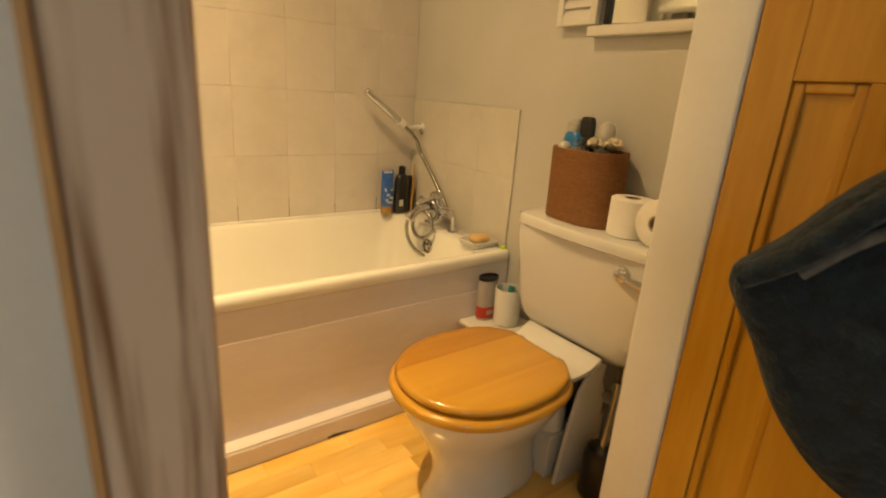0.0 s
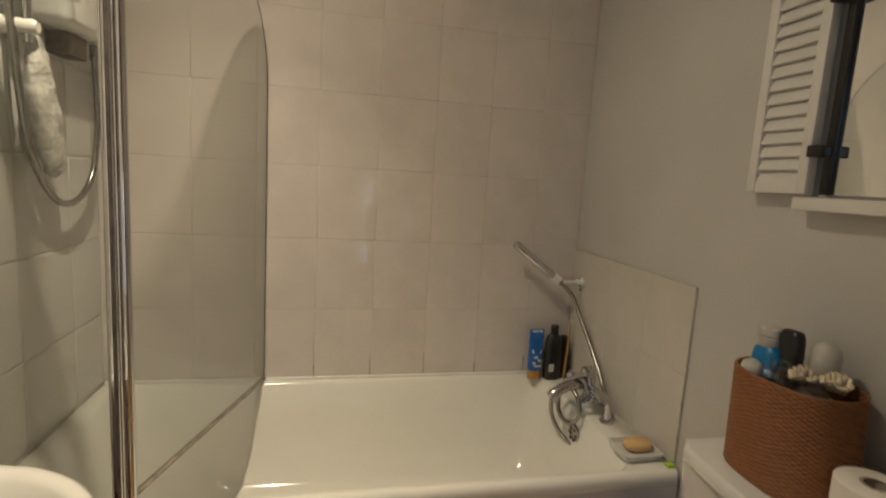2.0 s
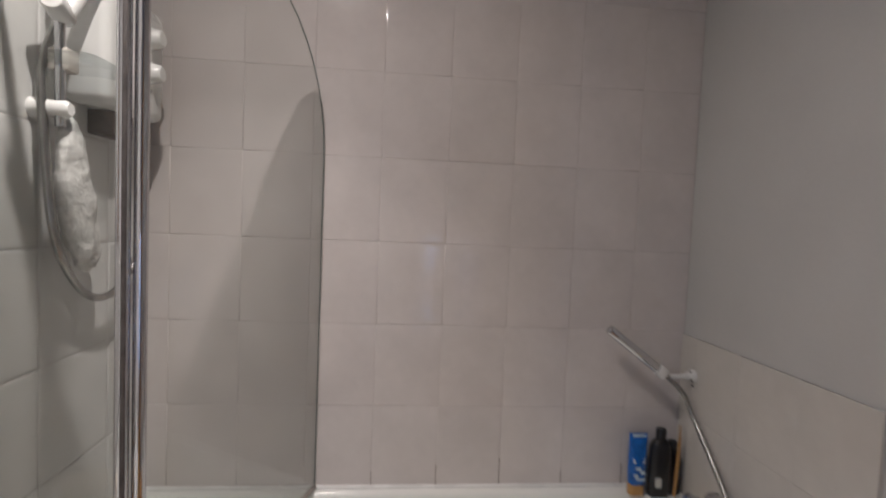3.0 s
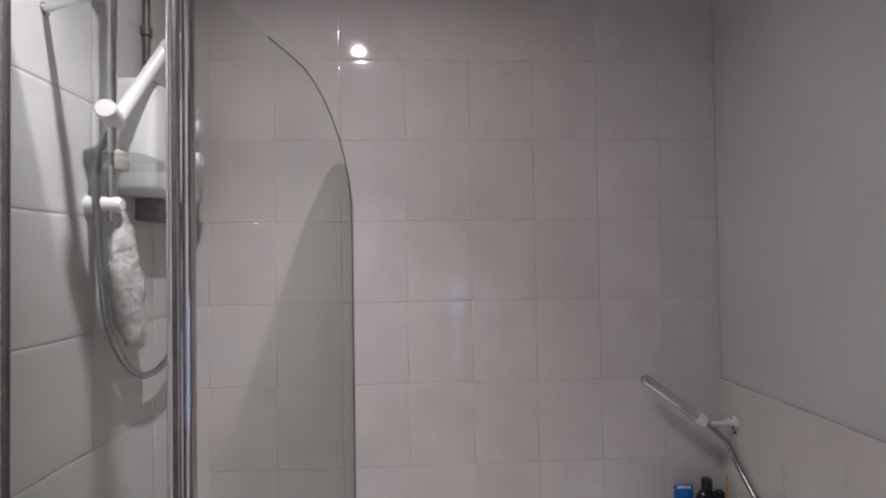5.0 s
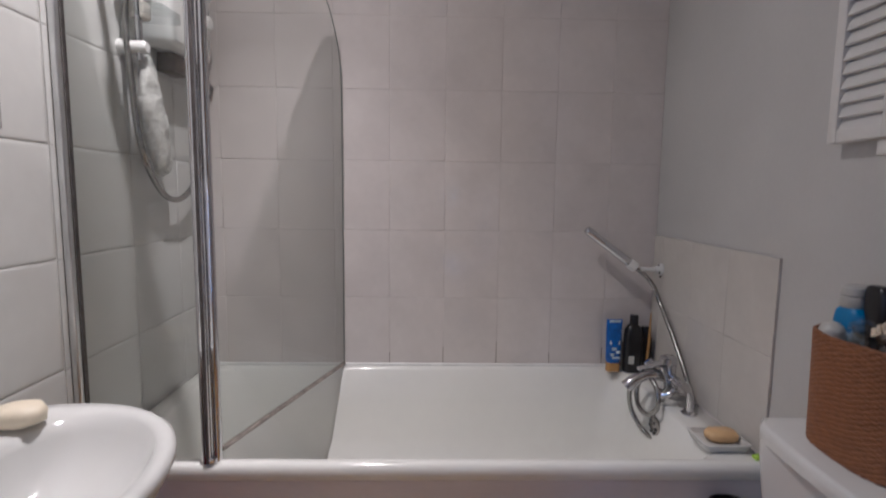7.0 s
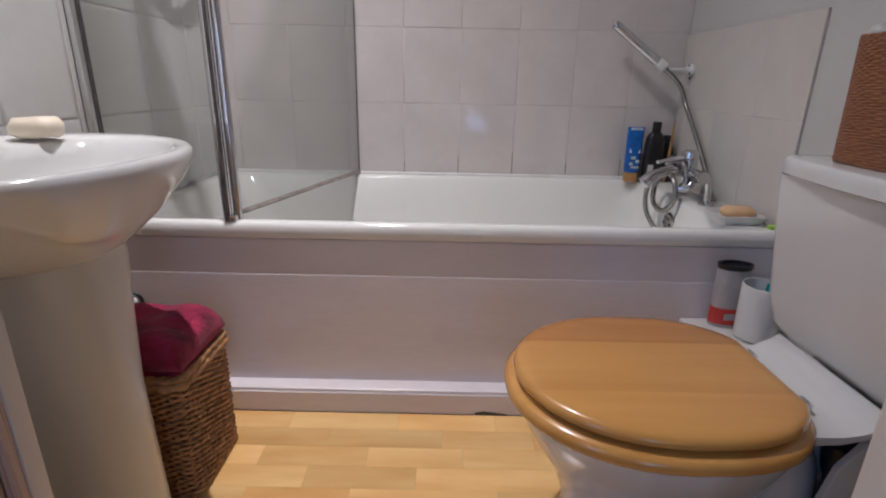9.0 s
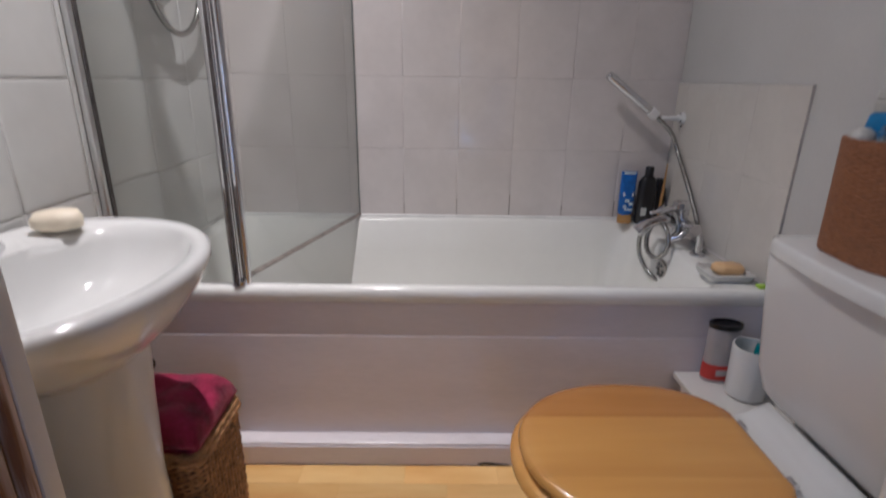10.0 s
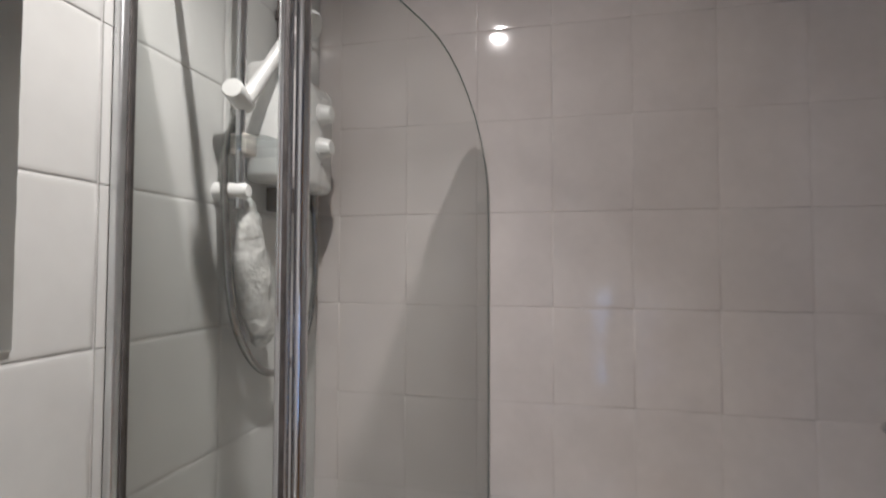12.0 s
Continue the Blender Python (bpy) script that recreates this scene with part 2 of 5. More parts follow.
def part(name, bm, mat, parent=None, label="", smooth=True, kind="", category="", sharp=40):
    """One mesh from a bmesh in world coordinates, under a thing or alone."""
    base = origin_of(parent) if parent is not None else Vector((0, 0, 0))
    if parent is None:
        base = sum((v.co for v in bm.verts), Vector()) / max(len(bm.verts), 1)
        base.z = min((v.co.z for v in bm.verts), default=0)
    bmesh.ops.translate(bm, verts=bm.verts, vec=-base)
    bmesh.ops.recalc_face_normals(bm, faces=bm.faces)
    me = bpy.data.meshes.new(name)
    bm.to_mesh(me)
    bm.free()
    me.materials.append(mat)
    if smooth:
        me.shade_smooth()
        me.set_sharp_from_angle(angle=radians(sharp))
    ob = new(name, me)
    if parent is not None:
        ob.parent = parent
    else:
        ob.location = base
    return tagged(ob, label, category, "", kind)


def box(lo, hi, bevel=0.0, seg=2, bm=None):
    bm = bm or bmesh.new()
    lo, hi = [min(a, b) for a, b in zip(lo, hi)], [max(a, b) for a, b in zip(lo, hi)]
    r = bmesh.ops.create_cube(bm, size=1.0)
    for v in r["verts"]:
        v.co = Vector([(a + b) / 2 + c * (b - a) for a, b, c in zip(lo, hi, v.co)])
    if bevel:
        es = list({e for v in r["verts"] for e in v.link_edges})
        bmesh.ops.bevel(bm, geom=es, offset=bevel, segments=seg, affect="EDGES", profile=0.5)
    return bm


def loft(rings, cap=True, bm=None, close=False):
    """Skin between rings of equal point counts."""
    bm = bm or bmesh.new()
    vs = [[bm.verts.new(p) for p in r] for r in rings]
    n = len(vs[0])
    pairs = list(zip(vs, vs[1:])) + ([(vs[-1], vs[0])] if close else [])
    for a, b in pairs:
        for i in range(n):
            bm.faces.new((a[i], a[(i + 1) % n], b[(i + 1) % n], b[i]))
    if cap and not close:
        bm.faces.new(vs[0][::-1])
        bm.faces.new(vs[-1])
    return bm


def rrect(x0, x1, y0, y1, z, r, n=6):
    r = min(r, (x1 - x0) / 2 - 1e-4, (y1 - y0) / 2 - 1e-4)
    pts = []
    for cx, cy, a0 in ((x1 - r, y1 - r, 0), (x0 + r, y1 - r, 90), (x0 + r, y0 + r, 180), (x1 - r, y0 + r, 270)):
        pts += [(cx + r * math.cos(radians(a0 + 90 * i / n)), cy + r * math.sin(radians(a0 + 90 * i / n)), z) for i in range(n + 1)]
    return pts


def frame_of(d):
    d = Vector(d).normalized()
    a = d.orthogonal().normalized()
    return a, d.cross(a)


def tube(pts, radii, seg=12, bm=None, cap=True):
    """A swept round bar through points, with a steady frame."""
    pts = [Vector(p) for p in pts]
    radii = radii if hasattr(radii, "__len__") else [radii] * len(pts)
    rings, a = [], None
    for i, p in enumerate(pts):
        d = (pts[min(i + 1, len(pts) - 1)] - pts[max(i - 1, 0)]).normalized()
        a = frame_of(d)[0] if a is None else (a - d * a.dot(d)).normalized()
        b = d.cross(a)
        rings.append([p + radii[i] * (math.cos(2 * math.pi * k / seg) * a + math.sin(2 * math.pi * k / seg) * b) for k in range(seg)])
    return loft(rings, cap, bm)


def smooth_path(pts, n=8):
    """Catmull-Rom through the points."""
    P = [Vector(p) for p in pts]
    P = [2 * P[0] - P[1], *P, 2 * P[-1] - P[-2]]
    out = []
    for i in range(1, len(P) - 2):
        for k in range(n):
            t = k / n
            out.append(0.5 * (2 * P[i] + (P[i + 1] - P[i - 1]) * t + (2 * P[i - 1] - 5 * P[i] + 4 * P[i + 1] - P[i + 2]) * t * t
                              + (3 * P[i] - P[i - 1] - 3 * P[i + 1] + P[i + 2]) * t ** 3))
    return out + [P[-2]]


def lathe(profile, at, axis=(0, 0, 1), seg=28, bm=None):
    """Turns (distance along the axis, radius) pairs about an axis."""
    ax = Vector(axis).normalized()
    pts = [Vector(at) + ax * h for h, _ in profile]
    a, b = frame_of(ax)
    rings = [[p + max(r, 1e-4) * (math.cos(2 * math.pi * k / seg) * a + math.sin(2 * math.pi * k / seg) * b) for k in range(seg)]
             for p, (_, r) in zip(pts, profile)]
    return loft(rings, True, bm)


def extrude_poly(pts, z0, z1, bevel=0.0, seg=2, axis=2):
    bm = bmesh.new()
    f = bm.faces.new([bm.verts.new(p) for p in pts])
    v = Vector((0, 0, 0))
    v[axis] = z1 - z0
    for w in bm.verts:
        w.co[axis] = z0
    r = bmesh.ops.extrude_face_region(bm, geom=[f])
    bmesh.ops.translate(bm, verts=[g for g in r["geom"] if isinstance(g, bmesh.types.BMVert)], vec=v)
    if bevel:
        flat = [e for e in bm.edges if e.is_manifold and e.calc_face_angle(0) > 0.5 and abs(e.verts[0].co[axis] - e.verts[1].co[axis]) < 1e-5]
        bmesh.ops.bevel(bm, geom=flat, offset=bevel, segments=seg, affect="EDGES", profile=0.5)
    return bm


def jitter(bm, amount, scale, seed=0.0):
    for v in bm.verts:
        v.co += amount * noise.noise_vector(v.co * scale + Vector((seed, seed, seed)))
    return bm


# ---- structure ----
XL, YF, H = -1.66, -1.49, 2.40
RIM = 0.51


def structure(name, bm, mat, label, category="wall", smooth=False):
    return part(name, bm, mat, None, label, smooth, "structure", category)


wall_back = structure("wall_back", box((-1.78, 0.0019, 0), (0.12, 0.12, H)), M_GROUT, "bathroom wall behind the bath, tiled in glazed pale stone-look tiles")
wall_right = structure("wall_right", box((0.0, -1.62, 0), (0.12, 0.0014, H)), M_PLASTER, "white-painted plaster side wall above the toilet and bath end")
wall_left = structure("wall_left", box((-1.78, -1.62, 0), (XL + 0.0052, 0.0019, H)), M_GROUT_GREY, "side wall behind the basin and shower, tiled white")
LJ, RJ = -1.215, -0.43
wall_front = structure("wall_front", box((-1.66, -1.62, 0), (LJ - 0.068, YF, H)), M_HALL, "white-painted wall beside the stripped door lining")
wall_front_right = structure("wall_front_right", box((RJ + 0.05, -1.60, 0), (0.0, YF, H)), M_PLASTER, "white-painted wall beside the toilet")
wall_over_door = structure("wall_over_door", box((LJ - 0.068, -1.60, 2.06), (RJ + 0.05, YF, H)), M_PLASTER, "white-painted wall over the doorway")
structure("tile_bed", box((-0.0055, -0.6715, RIM), (0.0, 0.0014, 1.0095)), M_GROUT, "thin grouted bed behind the bath-end tiles")
ceiling = structure("ceiling", box((-3.0, -3.2, H), (0.6, 0.12, H + 0.1)), M_CEILING, "plain white ceiling with one round downlight", "ceiling")
floor = structure("floor", box((-3.0, -3.2, -0.10), (0.6, 0.12, -0.008)), M_GROUT, "floor of blond oak block laminate", "floor")
structure("hall_floor", box((-3.0, -3.1, -0.008), (0.6, -1.6, 0.0)), M_OAK, "plain blond wood hall floor", "floor")
structure("hall_wall_left", box((-3.1, -3.2, 0), (-3.0, -1.62, H)), M_HALL, "plain white hall wall")
structure("hall_wall_right", box((0.5, -3.2, 0), (0.6, -1.62, H)), M_HALL, "plain white hall wall")
structure("hall_wall_front_left", box((-3.0, -1.72, 0), (-1.78, -1.62, H)), M_HALL, "plain white hall wall")
structure("hall_wall_front_right", box((0.12, -1.72, 0), (0.5, -1.62, H)), M_HALL, "plain white hall wall")
# hall wall with its window
WX0, WX1, WZ0, WZ1 = -0.74, -0.38, 0.34, 1.26
for nm, lo, hi in (("a", (-3.0, -2.5), (0, H)), ("e", (-1.7, WX0), (0, H)), ("f", (-2.5, -1.7), (0, 0.8)), ("g", (-2.5, -1.7), (1.95, H)), ("b", (WX1, 0.5), (0, H)), ("c", (WX0, WX1), (0, WZ0)), ("d", (WX0, WX1), (WZ1, H))):
    structure("hall_wall_window", box((lo[0], -3.2, hi[0]), (lo[1], -3.08, hi[1])), M_HALL, "plain white hall wall round the window")
window = tagged(new("window"), "white-framed hall window letting in daylight", "window", "", "structure")
window.location = (WX0, -3.14, WZ0)
for nm, a, b in (("window_frame", (WX0, -3.16, WZ0), (WX0 + 0.04, -3.11, WZ1)), ("window_frame", (WX1 - 0.04, -3.16, WZ0), (WX1, -3.11, WZ1)),
                 ("window_frame", (WX0 + 0.04, -3.16, WZ0), (WX1 - 0.04, -3.11, WZ0 + 0.04)), ("window_frame", (WX0 + 0.04, -3.16, WZ1 - 0.04), (WX1 - 0.04, -3.11, WZ1))):
    part(nm, box(a, b, 0.004), M_GLOSS, window)
pane = part("pane", box((WX0 + 0.04, -3.138, WZ0 + 0.04), (WX1 - 0.04, -3.134, WZ1 - 0.04)), M_PANE, window, smooth=False)
pane.visible_shadow = False

# Unseen window, added where the hall fill lamp stands.
added_window = tagged(new("added_window"), "unseen plain glazed window added for the hall fill", "window", "", "structure")
added_window.location = (-2.1, -3.14, 0.80)
part("pane", box((-2.5, -3.138, 0.80), (-1.7, -3.134, 1.95)), M_PANE, added_window, smooth=False).visible_shadow = False

# downlight
dl = thing("downlight", (LAMP.x, LAMP.y, H), "round recessed downlight with a chrome rim in the white ceiling", "light")
ringp = [[(LAMP.x + r * math.cos(a), LAMP.y + r * math.sin(a), z) for a in np.linspace(0, 2 * math.pi, 33)[:-1]] for r, z in
         ((0.030, H - 0.001), (0.030, H - 0.006), (0.043, H - 0.005), (0.045, H - 0.0005))]
part("rim", loft(ringp, False, close=True), M_CHROME, dl)
part("lens", lathe([(0, 0.020), (0.002, 0.020)], (LAMP.x, LAMP.y, H - 0.003)), M_BULB, dl, "lit frosted bulb face")

# doorway linings
door_frame = tagged(new("door_frame"), "door lining, stripped bare wood on one side and white gloss on the other", "door frame", "", "structure")
door_frame.location = (LJ, -1.60, 0)
part("stripped_jamb", box((LJ - 0.061, -1.70, 0), (LJ, -1.522, 2.06), 0.006, 3), M_STRIPPED, door_frame, "stripped and stained old wooden jamb")
part("bare_edge", box((LJ - 0.067, -1.699, 0), (LJ - 0.0615, -1.625, 2.06), 0.001), M_BARE, door_frame, "bare pine edge strip")
part("inner_jamb", box((LJ - 0.058, -1.5215, 0), (LJ + 0.008, -1.510, 2.06), 0.003), M_STRIPPED, door_frame, "stripped inner edge of the jamb")
part("painted_edge", box((LJ - 0.058, -1.5095, 0), (LJ + 0.009, -1.489, 2.06), 0.002), M_GLOSS, door_frame, "white painted inner edge")
part("strike_plate", box((LJ - 0.002, -1.575, 0.93), (LJ + 0.0015, -1.552, 1.01), 0.001), M_BRASS, door_frame, "small worn metal strike plate")
part("white_jamb", box((RJ, -1.585, 0), (RJ + 0.05, -1.485, 2.06), 0.006, 3), M_GLOSS, door_frame, "white gloss painted jamb")
part("head", box((LJ, -1.60, 2.06), (RJ, -1.49, 2.03), 0.003), M_GLOSS, door_frame)


# ---- bath ----
bath = thing("bath", (-0.83, -0.35, 0), "white enamelled straight bath with rolled rim and chrome waste fittings", "bath")
bx0, bx1, by0, by1 = -1.655, -0.003, -0.705, -0.001
rings = [rrect(bx0, bx1, by0 + 0.004, by1, RIM - 0.040, 0.012), rrect(bx0, bx1, by0, by1, RIM - 0.035, 0.014), rrect(bx0, bx1, by0, by1, RIM - 0.012, 0.016),
         rrect(bx0, bx1, by0 + 0.006, by1, RIM - 0.002, 0.016), rrect(bx0 + 0.01, bx1, by0 + 0.016, by1, RIM + 0.001, 0.02),
         rrect(bx0 + 0.05, bx1 - 0.10, by0 + 0.030, by1 - 0.020, RIM, 0.06), rrect(bx0 + 0.062, bx1 - 0.108, by0 + 0.040, by1 - 0.028, RIM - 0.010, 0.07),
         rrect(bx0 + 0.12, bx1 - 0.125, by0 + 0.055, by1 - 0.045, RIM - 0.12, 0.09), rrect(bx0 + 0.22, bx1 - 0.145, by0 + 0.075, by1 - 0.065, RIM - 0.25, 0.10),
         rrect(bx0 + 0.30, bx1 - 0.165, by0 + 0.11, by1 - 0.10, RIM - 0.33, 0.11), rrect(bx0 + 0.36, bx1 - 0.22, by0 + 0.16, by1 - 0.15, RIM - 0.352, 0.10)]
bm = loft(rings, False)
bm.verts.ensure_lookup_table()
bm.faces.new(bm.verts[-len(rings[-1]):])
part("tub", bm, M_BATH, bath, sharp=60)
part("wall_bead", tube([(bx0 + 0.004, -0.004, RIM + 0.003), (bx1, -0.004, RIM + 0.003)], 0.008, 8), M_WHITE_PLASTIC, bath, "white sealant bead along the tiles")
ov = thing("overflow", (-0.108, -0.335, 0.435), "round dark chrome bath overflow grille", "plumbing")
part("rose", lathe([(0, 0.036), (0.004, 0.036), (0.009, 0.030), (0.011, 0.012), (0.011, 0.0)], (-0.117, -0.335, 0.43), (-1, 0, -0.1)), M_CHROME_DULL, ov)
for k in range(6):
    a = k * math.pi / 3
    part("slot", lathe([(0, 0.006), (0.002, 0.006)], (-0.128, -0.335 + 0.02 * math.cos(a), 0.429 + 0.02 * math.sin(a)), (-1, 0, -0.1), 10), M_BLACK_PLASTIC, ov)

panel = tagged(new("panel"), "painted board panel with a moulded skirting, scuffed low down")
panel.parent = bath
part("upper_board", box((XL + 0.004, -0.6982, 0.3748), (-0.004, -0.680, RIM - 0.042), 0.002), M_PANEL, panel, smooth=False)
part("lower_board", box((XL + 0.004, -0.6992, 0.0), (-0.004, -0.678, 0.3747), 0.002), M_PANEL, panel, smooth=False)
prof = [(-0.6992, 0.0), (-0.741, 0.0), (-0.741, 0.057), (-0.739, 0.0595), (-0.734, 0.0600), (-0.7375, 0.0625), (-0.7365, 0.0665), (-0.730, 0.0700), (-0.716, 0.0718), (-0.6992, 0.0725)]
part("skirting", loft([[(x, y, z) for y, z in prof] for x in (XL + 0.004, -0.004)]), M_PANEL, panel, "white-pink gloss skirting with chipped paint", sharp=25)
part("paint_chip", extrude_poly([(-0.735, 0, 0), (-0.74, 0, 0.006), (-0.715, 0, 0.011), (-0.69, 0, 0.008), (-0.655, 0, 0.003), (-0.65, 0, 0)], -0.7418, -0.7412, axis=1), M_DARK_GAP, panel, "dark chipped patch at the skirting's foot", False)

# ---- shower screen ----
PA, PB = Vector((-1.352, -0.674, 0)), Vector((-1.152, -0.010, 0))
screen = thing("shower_screen", (-1.34, -0.66, RIM), "folding clear glass bath screen with chrome uprights", "shower screen")
part("wall_profile", box((XL + 0.009, -0.706, RIM + 0.002), (XL + 0.026, -0.677, 1.93), 0.005, 3), M_SATIN, screen)
part("wall_seal", box((XL + 0.026, -0.6925, RIM + 0.002), (XL + 0.0285, -0.6790, 1.92)), M_DARK_GAP, screen)
part("fixed_pane", box((XL + 0.028, -0.690, RIM + 0.012), (PA.x - 0.016, -0.685, 1.915)), M_GLASS, screen, "narrow clear glass pane", False)
for dx, dy, r in ((-0.005, -0.020, 0.0108), (0.015, -0.007, 0.0108)):
    part("hinge_post", tube([(PA.x + dx, PA.y + dy, RIM + 0.003), (PA.x + dx, PA.y + dy, 1.900)], r, 20), M_CHROME, screen)
part("post_seal", tube([(PA.x, PA.y - 0.028, RIM + 0.003), (PA.x, PA.y - 0.028, 1.895)], 0.004, 8), M_DARK_GAP, screen)
for z in (RIM + 0.004, 1.898):
    part("post_cap", lathe([(0, 0.019), (0.008, 0.019), (0.012, 0.012)], (PA.x, PA.y - 0.012, z)), M_CHROME, screen)
d = (PB - PA).normalized()
nrm = Vector((-d.y, d.x, 0))
W = (PB - PA).length
top = [(0.012, 1.905), (0.14, 1.903), (0.26, 1.900), (0.36, 1.894), (0.42, 1.886), (0.47, 1.868), (0.52, 1.840), (0.57, 1.800), (0.61, 1.757), (0.645, 1.705), (0.672, 1.645), (0.688, 1.58), (W, 1.50)]
outline = [(0.012, RIM + 0.016), (W, RIM + 0.016)] + [(s, z) for s, z in reversed(top)]
bm = loft([[PA + d * s + nrm * o + Vector((0, 0, z)) for s, z in outline] for o in (-0.003, 0.003)])
part("swing_pane", bm, M_GLASS, screen, "tall clear glass pane with a curved upper corner", False)
edge = [PA + d * s + Vector((0, 0, z)) for s, z in top[2:]] + [PA + d * W + Vector((0, 0, RIM + 0.016))]
part("glass_edge", tube(edge, 0.0017, 6), material("green_glass_edge", (0.16, 0.20, 0.18), 0.15), screen)
part("bottom_seal", tube([PA + d * 0.03 + Vector((0, 0, RIM + 0.010)), PB + Vector((0, 0, RIM + 0.010))], 0.007, 8), M_SEAL, screen, "grimy grey bottom seal")
part("stay_bar", tube([(XL + 0.003, -0.571, 1.886), (-1.50, -0.628, 1.895), (PA.x - 0.01, PA.y - 0.01, 1.895)], 0.0085, 12), M_SATIN, screen)
part("stay_block", box((-1.440, -0.675, 1.882), (-1.375, -0.648, 1.915), 0.004), M_CHROME_DULL, screen, "dark chrome end bracket of the stay")
part("stay_foot", lathe([(0, 0.014), (0.006, 0.014), (0.010, 0.008)], (XL, -0.571, 1.886), (1, 0, 0)), M_CHROME_DULL, screen)

# ---- electric shower ----
unit = thing("electric_shower", (XL, -0.20, 1.56), "white plastic electric shower box with two control knobs on the tiles", "shower")
part("casing", box((XL, -0.360, 1.562), (-1.560, -0.095, 1.838), 0.022, 4), M_WHITE_PLASTIC, unit)
for z, r in ((1.760, 0.025), (1.674, 0.025)):
    part("control_knob", lathe([(0, r + 0.003), (0.004, r + 0.003), (0.006, r), (0.026, r * 0.85), (0.030, r * 0.7), (0.031, 0)], (-1.560, -0.174, z), (1, 0, 0)), M_WHITE_PLASTIC, unit)
part("indicator", lathe([(0, 0.006), (0.002, 0.005)], (-1.560, -0.172, 1.632), (1, 0, 0), 12), M_SILVER_PRINT, unit)
part("inlet_block", box((XL + 0.004, -0.27, 1.505), (-1.60, -0.17, 1.563), 0.006), M_GREY_PIPE, unit, "dark pipe fittings beneath")
part("outlet", lathe([(0, 0.011), (0.03, 0.011), (0.034, 0.013), (0.045, 0.013)], (-1.605, -0.12, 1.566), (0, 0, -1)), M_CHROME_DULL, unit)
pipe = thing("supply_pipe", (XL + 0.02, -0.235, 2.15), "dark vertical supply pipe with a clip", "pipe")
part("pipe", tube([(XL + 0.018, -0.235, 1.88), (XL + 0.018, -0.235, H)], 0.009, 12), M_GREY_PIPE, pipe)
part("clip", lathe([(0, 0.014), (0.022, 0.014)], (XL + 0.018, -0.235, 1.985)), M_GREY_PIPE, pipe)
rail = thing("riser_rail", (-1.60, -0.43, 1.5), "chrome riser rail on white wall brackets", "shower rail")
part("rail", tube([(-1.603, -0.446, 1.49), (-1.603, -0.446, 2.04)], 0.0095, 16), M_CHROME, rail)
for z in (1.525, 2.005):
    part("bracket", lathe([(0, 0.020), (0.005, 0.021), (0.045, 0.017), (0.07, 0.017), (0.078, 0.012)], (XL, -0.446, z), (1, 0, 0)), M_WHITE_PLASTIC, rail)
part("slider", lathe([(0, 0.015), (0.006, 0.021), (0.078, 0.021), (0.083, 0.018), (0.084, 0)], (-1.606, -0.424, 1.708), (0.28, -1, 0.12)), M_WHITE_PLASTIC, rail)
part("soap_tray", loft([rrect(-1.63, -1.53, -0.475, -0.345, z, r) for z, r in ((1.612, 0.03), (1.628, 0.035), (1.632, 0.03))]), M_CLEAR, rail, "clear plastic soap tray")
part("tray_clamp", box((-1.625, -0.452, 1.600), (-1.585, -0.412, 1.645), 0.006), M_OFFWHITE, rail)
hs = thing("shower_handset", (-1.59, -0.44, 1.74), "white plastic handset resting in its slider", "shower head")
part("handle", tube([(-1.592, -0.445, 1.712), (-1.575, -0.40, 1.79), (-1.55, -0.355, 1.88), (-1.535, -0.335, 1.915)], [0.016, 0.0145, 0.015, 0.02], 16), M_WHITE_PLASTIC, hs)
part("spray_head", lathe([(0, 0.018), (0.012, 0.038), (0.022, 0.040), (0.028, 0.036), (0.029, 0)], (-1.535, -0.325, 1.925), (0.75, -0.1, -0.65)), M_WHITE_PLASTIC, hs)
hose = thing("shower_hose", (-1.61, -0.3, 1.12), "long ribbed metal hose hanging in a loop", "hose")
hp = smooth_path([(-1.605, -0.12, 1.53), (-1.610, -0.098, 1.36), (-1.615, -0.125, 1.21), (-1.618, -0.20, 1.138), (-1.618, -0.30, 1.128), (-1.615, -0.39, 1.185), (-1.612, -0.452, 1.29), (-1.620, -0.464, 1.46), (-1.633, -0.452, 1.60), (-1.616, -0.432, 1.700)], 12)
part("hose", tube(hp, [0.0082 + 0.0008 * (i % 2) for i in range(len(hp))], 10), M_HOSE, hose)
net = thing("bath_net", (-1.61, -0.36, 1.2), "crumpled white bath net hanging from the rail bracket", "bath sponge")
npts = [(-1.60, -0.415, 1.52), (-1.60, -0.405, 1.46), (-1.605, -0.395, 1.38), (-1.61, -0.365, 1.29), (-1.612, -0.335, 1.22), (-1.612, -0.325, 1.195)]
bm = tube(smooth_path(npts, 8), [0.006 + 0.043 * math.sin(math.pi * min(1, i / 40)) ** 0.8 for i in range(41)], 20)
for v in bm.verts:
    v.co.x = -1.612 + (v.co.x + 1.612) * 0.55
part("net", jitter(jitter(bm, 0.007, 26), 0.0035, 90), M_NET, net)


